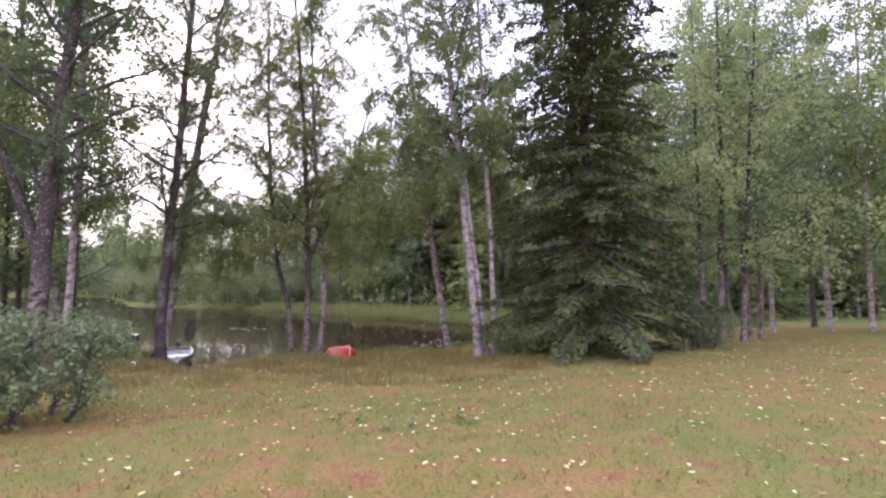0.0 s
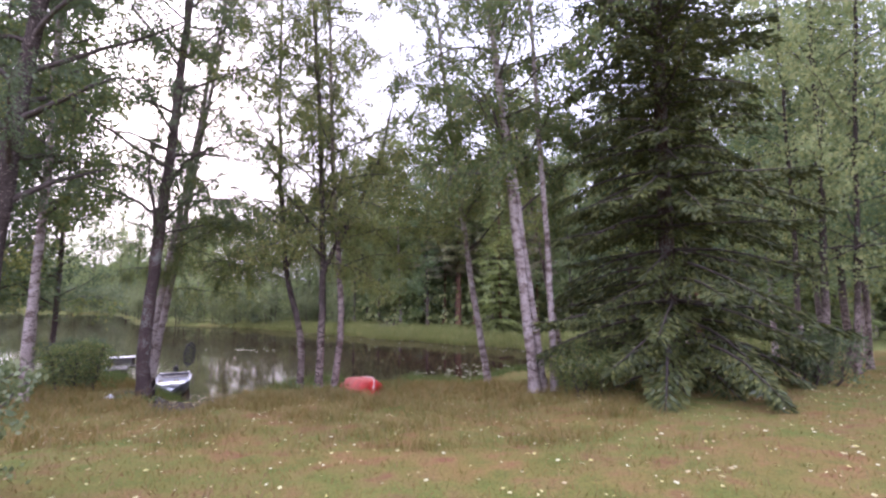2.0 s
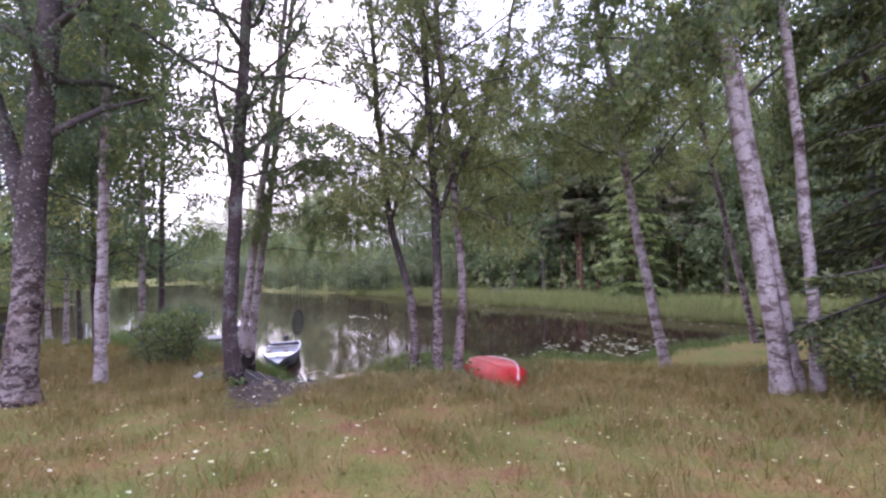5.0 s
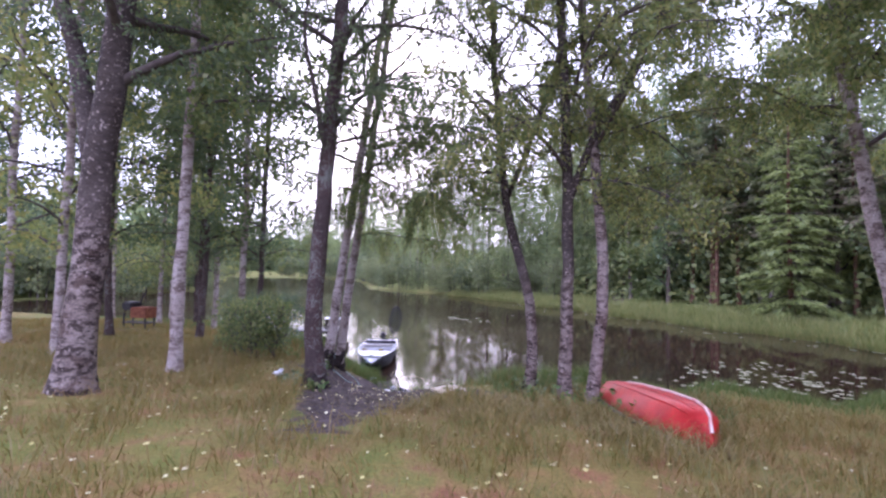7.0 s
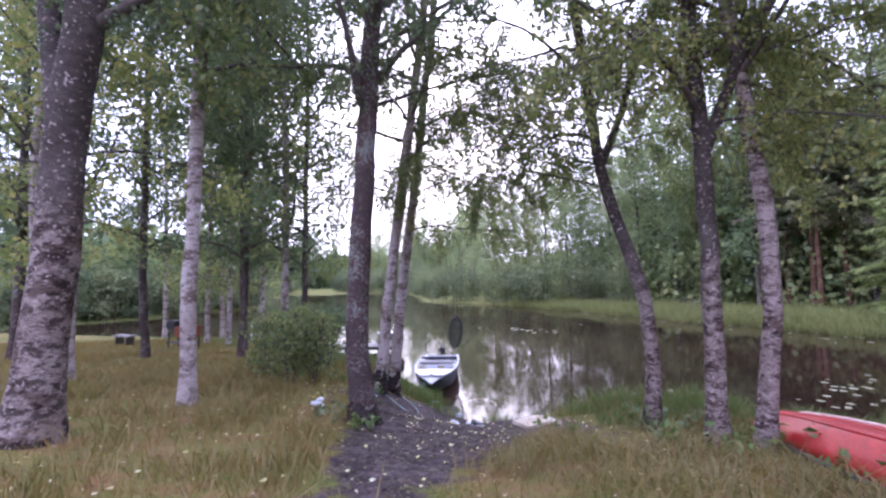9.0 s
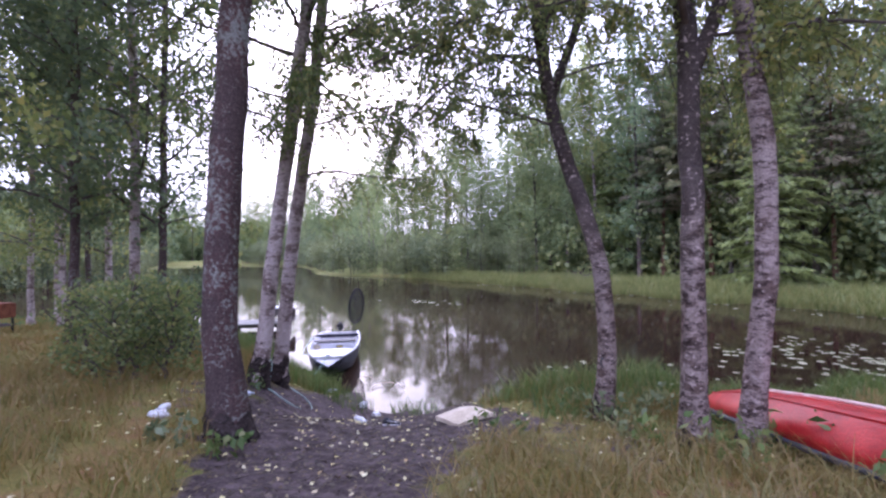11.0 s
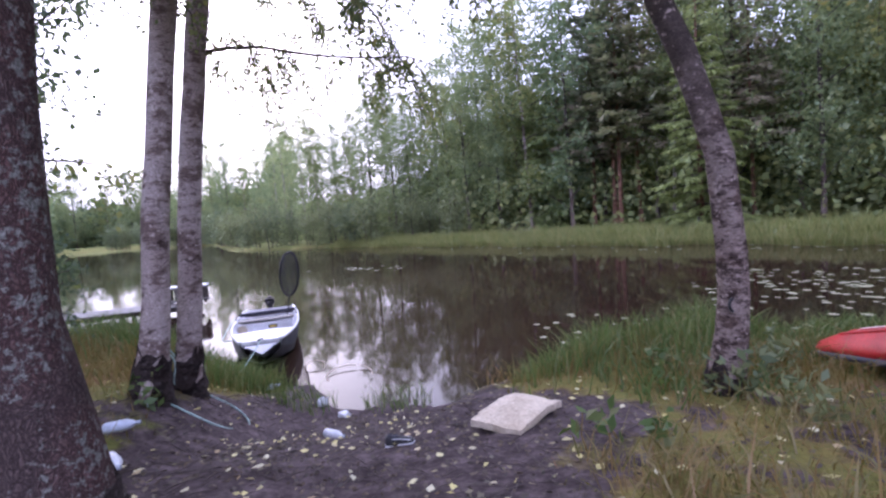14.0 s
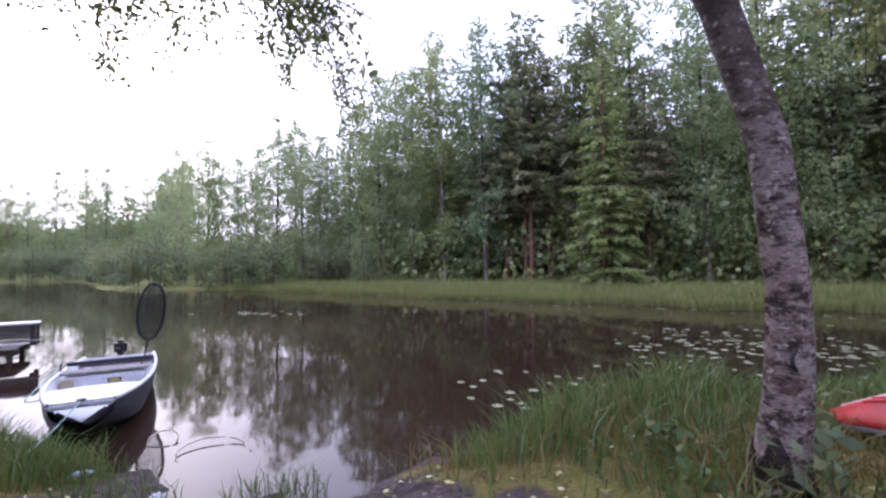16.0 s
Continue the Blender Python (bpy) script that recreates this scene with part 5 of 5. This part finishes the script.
def in_boat(x, y, z):
    return tuple(BM @ Vector((x, y, z)))


def landing_net():
    root = tagged(new("landing_net"), "large oval landing net with dark mesh standing in the boat's stern", "net")
    base = Vector(in_boat(3.3, -0.4, 0.22))
    top = base + Vector((0.1, 0.1, 0.6))
    tube_part("pole", [base, (base + top) / 2 + Vector((0.02, 0, 0)), top], 0.016, MAT_BLACK, root)
    c = top + Vector((0.05, 0.0, 0.5))
    across, up = Vector((0.86, 0.5, 0)).normalized(), Vector((0.1, 0.0, 1)).normalized()
    hoop = [c + across * (0.21 * math.cos(a)) + up * (0.52 * math.sin(a)) for a in np.linspace(0, 2 * math.pi, 33)]
    tube_part("hoop", hoop, 0.026, MAT_BLACK, root, 6)
    tube_part("yoke", [c + across * -0.15 + up * -0.44, top + Vector((0, 0, 0.12)), c + across * 0.15 + up * -0.44], 0.012, MAT_BLACK, root, 6)
    cords, back = Arrays(), across.cross(up)
    for k in range(-9, 10):
        q = k / 10
        for horiz in (False, True):
            m = math.sqrt(1 - q * q)
            pts = []
            for u in np.linspace(-m, m, 9):
                a, bb = (u, q) if horiz else (q, u)
                sag = 0.25 * max(0.0, 1 - a * a - bb * bb)
                pts.append(c + across * (0.21 * a) + up * (0.52 * bb) + back * sag)
            cords.add(*tube_arrays(np.array(pts), np.full(9, 0.0062), 3))
    tagged(mesh_part("netting", cords.mesh("netting"), MAT_NET, root), kind="stuff")


landing_net()


def rope(name, label, pts, r, mat):
    """A smooth rope through a few points."""
    cu = bpy.data.curves.new(name, "CURVE")
    cu.dimensions, cu.bevel_depth, cu.bevel_resolution, cu.resolution_u = "3D", r, 2, 6
    sp = cu.splines.new("NURBS")
    sp.points.add(len(pts) - 1)
    for p, q in zip(sp.points, pts):
        p.co = (*q, 1)
    sp.use_endpoint_u, sp.order_u = True, 3
    cu.materials.append(mat)
    return tagged(new(name, cu), label, "rope")


bow = in_boat(-0.2, 0, 0.6)
RUN = [(-10.85, 17.02), (-10.76, 17.3), (-10.5, 17.42), (-10.25, 17.35), (-10.1, 17.1), (-10.16, 16.85), (-10.35, 16.72), (-10.55, 16.66), (-10.6, 16.5), (-10.5, 16.42)]
rope("mooring_rope", "pale green mooring rope from the bow round a birch", [bow, (-11.65, 19.3, 0.42), (-11.55, 18.7, 0.34), (-11.4, 18.0, 0.55), (-11.1, 17.25, h1(-11.1, 17.2) + 0.42), (-10.95, 17.06, h1(-10.95, 17.1) + 0.42), (-10.8, 17.1, h1(-10.8, 17.1) + 0.3), *[(x, y, h1(x, y) + 0.015) for x, y in RUN]], 0.008, MAT_ROPE)
rope("stern_rope", "pale slack rope along the boat's side", [in_boat(0.3, 0.5, 0.55), in_boat(0.6, 0.8, 0.45), in_boat(1.6, 0.86, 0.4), in_boat(2.6, 0.74, 0.58)], 0.009, MAT_ROPE)


def hoop(name, label, x, y, z, r, tilt, mat):
    root = tagged(new(name), label, "hoop")
    pts = [(r * math.cos(a), r * 0.96 * math.sin(a), 0) for a in np.linspace(0, 2 * math.pi, 41)]
    tube_part("ring", pts, 0.009, mat, root, 6)
    root.matrix_basis = pose(x, y, z, tilt[0], tilt[1], 0)


hoop("wire_hoop", "thin pale wire hoop half sunk in the shallow water", -10.35, 19.95, 0.01, 0.36, (6, 4), MAT_PALE)
hoop("wire_hoop", "small pale wire hoop at the waterline beside the boat", -11.1, 20.25, 0.03, 0.16, (25, 10), MAT_PALE)


def bottle(x, y, turn, tip, body, label):
    root = tagged(new("plastic_bottle"), label, "bottle")
    prof = [(0.0, 0.0), (0.04, 0.0), (0.045, 0.015), (0.043, 0.07), (0.046, 0.1), (0.045, 0.17), (0.03, 0.215), (0.014, 0.24), (0.013, 0.26)]
    P = np.array([[[r * math.cos(a), r * math.sin(a), z] for a in np.linspace(0, 2 * math.pi, 17)] for r, z in prof])
    mesh_part("body", grid_mesh("body", P), body, root)
    P = np.array([[[r * math.cos(a), r * math.sin(a), z] for a in np.linspace(0, 2 * math.pi, 13)] for r, z in ((0.016, 0.25), (0.017, 0.275), (0.015, 0.278), (0.0, 0.278))])
    mesh_part("cap", grid_mesh("cap", P), MAT_BLUE, root)
    root.matrix_basis = Matrix.Translation((x, y, h1(x, y) + 0.05)) @ Matrix.Rotation(radians(turn), 4, "Z") @ Matrix.Rotation(radians(tip), 4, "X") @ Matrix.Scale(0.85, 4)


bottle(-10.25, 14.9, 30, 80, MAT_BOTTLE, "crumpled clear plastic bottle lying in the grass")
bottle(-10.27, 15.85, 110, 85, MAT_BLUE, "bluish plastic bottle lying in the grass by the alder")
bottle(-9.95, 15.6, 60, 88, MAT_BOTTLE, "clear plastic bottle lying in the grass by the alder")
bottle(-9.25, 17.05, 70, 88, MAT_BOTTLE, "pale plastic bottle lying on the wet landing")
bottle(-11.2, 18.95, 130, 88, MAT_BLUE, "bluish plastic bottle in the grass at the water")


def crumpled(name, label, category, x, y, size, mat, seed):
    bm = bmesh.new()
    bmesh.ops.create_icosphere(bm, subdivisions=3, radius=1)
    rng = np.random.RandomState(seed)
    for v in bm.verts:
        k = 0.75 + 0.5 * noise.noise(v.co * 2.1 + Vector((seed, 0, 0)))
        v.co = Vector((v.co.x * size[0], v.co.y * size[1], max(v.co.z, -0.6) * size[2])) * k
    ob = part(name, bm, mat, smooth=True)
    ob.matrix_basis = pose(x, y, h1(x, y) + size[2] * 0.4, 0, 0, rng.uniform(0, 360))
    return tagged(ob, label, category)


crumpled("plastic_bag", "white crumpled plastic bag in the grass by the alder", "bag", -10.12, 14.7, (0.14, 0.1, 0.06), MAT_BOTTLE, 3)
crumpled("plastic_bag", "white scrap of plastic at the water's edge", "bag", -9.75, 18.45, (0.1, 0.07, 0.05), MAT_BOTTLE, 4)
crumpled("plastic_bag", "torn white plastic caught in the shore grass", "bag", -10.2, 18.75, (0.12, 0.06, 0.09), MAT_BOTTLE, 5)


def shoe(x, y, turn):
    """A lost sports shoe: rubber sole, low upper with an open collar, a pale side stripe."""
    root = tagged(new("sports_shoe"), "lost black sports shoe with a white side stripe on the soil", "shoe")
    u = np.linspace(0, 1, 15)
    half = np.interp(u, [0, 0.05, 0.25, 0.5, 0.75, 0.93, 1], [0.016, 0.03, 0.034, 0.032, 0.045, 0.036, 0.012])
    tall = np.interp(u, [0, 0.06, 0.3, 0.5, 0.75, 0.95, 1], [0.06, 0.085, 0.075, 0.065, 0.045, 0.03, 0.015])
    a = np.linspace(0, math.pi, 11)
    P = np.stack([np.repeat((u * 0.27)[:, None], 11, 1), half[:, None] * np.cos(a), 0.022 + tall[:, None] * np.sin(a) ** 0.7], -1)
    mesh_part("upper", grid_mesh("upper", P), MAT_BLACK, root)
    a = np.linspace(0, 2 * math.pi, 17)
    Q = np.stack([np.repeat((u * 0.28 - 0.005)[:, None], 17, 1), (half[:, None] + 0.005) * np.cos(a), 0.014 + 0.013 * np.sin(a) + 0 * half[:, None]], -1)
    mesh_part("sole", grid_mesh("sole", Q), MAT_WHITE, root, "white rubber sole")
    for k in (2, 8):
        tube_part("stripe", P[3:13, k] * np.array([1, 1.03, 1.01]), 0.005, MAT_WHITE, root, 5)
    tube_part("collar", [(0.075 + 0.045 * math.cos(t), 0.026 * math.sin(t), 0.098 - 0.012 * math.cos(t)) for t in np.linspace(0, 2 * math.pi, 17)], 0.007, MAT_NAVY, root, 6)
    stand(root, x, y, turn, 0.78)


shoe(-8.4, 16.35, 25)
crumpled("paper_scrap", "white scrap of paper lying on the lawn", "paper", 2.22, 2.95, (0.1, 0.06, 0.02), MAT_BOTTLE, 6)


def board(x, y, turn):
    bm = bmesh.new()
    bmesh.ops.create_grid(bm, x_segments=14, y_segments=9, size=0.5)
    rng = np.random.RandomState(4)
    for v in bm.verts:
        edge = max(abs(v.co.x), abs(v.co.y)) > 0.49
        v.co = Vector((v.co.x * 0.64 + (rng.normal() * 0.006 if edge else 0), v.co.y * 0.44 + (rng.normal() * 0.006 if edge else 0), 0.02 * math.sin(v.co.x * 4 + 1) + 0.01 * math.sin(v.co.y * 5) + rng.normal() * 0.0015))
    g = bmesh.ops.extrude_face_region(bm, geom=bm.faces[:])
    for v in g["geom"]:
        if isinstance(v, bmesh.types.BMVert):
            v.co.z += 0.05
    bmesh.ops.recalc_face_normals(bm, faces=bm.faces[:])
    ob = part("foam_board", bm, MAT_PALE)
    ob.matrix_basis = pose(x, y, h1(x, y) + 0.035, -5, 3, turn)
    tagged(ob, "pale worn slab of foam board lying on the muddy landing", "board")


board(-7.48, 16.82, 62)


def dock():
    root = tagged(new("jetty"), "low weathered wooden jetty on posts in the pond", "jetty")
    for k in range(14):
        part("plank", box_bm(0.27, 1.2, 0.035, (-2.0 + k * 0.29, 0, 0.3), 0.006), MAT_WOOD, root)
    for y in (-0.5, 0.5):
        part("beam", box_bm(4.1, 0.1, 0.12, (-0.1, y, 0.22), 0.01), MAT_DARKWOOD, root)
    for x in (-1.9, 0.0, 1.8):
        for y in (-0.52, 0.52):
            part("post", box_bm(0.1, 0.1, 1.3, (x, y, -0.35), 0.01), MAT_DARKWOOD, root)
    root.matrix_basis = pose(-19.5, 24.5, 0, 0, 0, 32)
    seat = tagged(new("jetty_bench"), "white-topped wooden bench standing on the end of the jetty", "bench")
    part("top", box_bm(1.15, 0.5, 0.05, (0, 0, 0.52), 0.01), MAT_WHITE, seat)
    part("back_panel", box_bm(0.9, 0.04, 0.34, (0.05, 0.18, 0.32), 0.006), MAT_WOOD, seat)
    part("foot_board", box_bm(1.3, 0.12, 0.05, (0, -0.22, 0.12), 0.008), MAT_WOOD, seat)
    for x in (-0.5, 0.5):
        for y in (-0.2, 0.2):
            part("leg", box_bm(0.09, 0.07, 0.5, (x, y, 0.25), 0.006), MAT_DARKWOOD, seat)
    seat.matrix_basis = pose(-18.1, 25.35, 0.318, 0, 0, 32)


dock()


def grill(x, y):
    root = tagged(new("barbecue_grill"), "rusty red barbecue box with blackened lid on the lawn", "grill")
    part("fire_box", box_bm(0.75, 0.5, 0.4, (0.2, 0, 0.62), 0.02), MAT_RUST, root)
    part("lid", box_bm(0.5, 0.52, 0.3, (-0.35, 0, 0.85), 0.05), MAT_BLACK, root)
    part("shelf", box_bm(1.2, 0.45, 0.04, (0, 0, 0.22), 0.008), MAT_DARKWOOD, root)
    for px in (-0.5, 0.5):
        for py in (-0.2, 0.2):
            part("leg", box_bm(0.05, 0.05, 0.6, (px, py, 0.3), 0.005), MAT_BLACK, root)
    tube_part("handle_pole", [(0.0, 0, 0.95), (0.15, 0, 1.2), (0.3, 0, 1.45)], 0.03, MAT_BLACK, root)
    stand(root, x, y, 15)


def low_bench(x, y):
    root = tagged(new("garden_bench"), "low weathered wooden bench on the lawn", "bench")
    part("seat", box_bm(1.0, 0.36, 0.06, (0, 0, 0.36), 0.01), MAT_WOOD, root)
    for px in (-0.32, 0.32):
        part("leg", box_bm(0.07, 0.3, 0.34, (px, 0, 0.17), 0.01), MAT_DARKWOOD, root)
    stand(root, x, y, 10)


grill(-21.8, 18.25)
low_bench(-24.6, 17.4)
post = tagged(new("marker_post"), "thin white post on the grassy point", "post")
part("shaft", box_bm(0.06, 0.06, 0.8, (0, 0, 0.4), 0.008), MAT_WHITE, post)
part("cap", box_bm(0.08, 0.08, 0.03, (0, 0, 0.81), 0.006), MAT_WHITE, post)
stand(post, -24.6, 22.7)

# ring tag and wire on the leaning birch
ring = tagged(new("ring_tag"), "small black ring fixed to the birch trunk", "ring")
tube_part("ring", [(0.04 * math.cos(a), 0.0, 0.05 * math.sin(a)) for a in np.linspace(0, 2 * math.pi, 21)], 0.011, MAT_BLACK, ring, 6)
ring.matrix_basis = pose(-5.85, 17.085, 1.59, 0, 0, 20)


# ---- lily pads ----
def pad_mesh(seed):
    rng = np.random.RandomState(seed)
    a = np.linspace(0.16, 2 * math.pi - 0.16, 20)
    r = 1 + rng.normal(size=20) * 0.04
    rim = np.stack([r * np.cos(a), r * np.sin(a) * 0.86, 0.012 + 0.01 * np.sin(a * 3 + seed)], -1)
    c = np.array([[0.05, 0, 0.004]])
    v = np.concatenate([c, rim])
    f = [(0, k, k + 1) for k in range(1, 20)]
    me = raw_mesh("lily_pad", v, f, True)
    me.materials.append(MAT_PAD)
    return me


pad_meshes = [pad_mesh(k) for k in range(4)]
rs = np.random.RandomState(77)
spots = []
while len(spots) < 300:
    k = len(spots)
    if k < 185:
        a, q = rs.uniform(0, 6.28), rs.uniform(0, 1) ** 0.7
        x, y, r = 0.0 + 3.5 * q * math.cos(a), 25.6 + 4.2 * q * math.sin(a), rs.uniform(0.08, 0.18)
    elif k < 220:
        x, y, r = rs.uniform(-7.5, -2.5), rs.uniform(21.2, 24.5), rs.uniform(0.07, 0.15)
    elif k < 235:
        x, y, r = rs.normal() * 1.2 - 16.5, rs.normal() * 0.6 + 36, rs.uniform(0.14, 0.26)
    else:
        x = rs.uniform(-18, 8)
        y, r = float(far_shore(x)) - 0.4 - rs.exponential(1.6), rs.uniform(0.1, 0.22)
    if y < near_shore(x) + 0.35 or y > far_shore(x) - 0.2:
        continue
    spots.append((x, y, r))
for k, (x, y, r) in enumerate(spots):
    ob = new("lily_pad", pad_meshes[k % 4])
    ob.matrix_basis = pose(x, y, 0.004 + 0.0002 * (k % 20), 0, 0, rs.uniform(0, 360)) @ Matrix.Scale(r * 0.66, 4)
    tagged(ob, "pale green lily pad floating on the dark water", "lily pad", "lily pads on the pond")
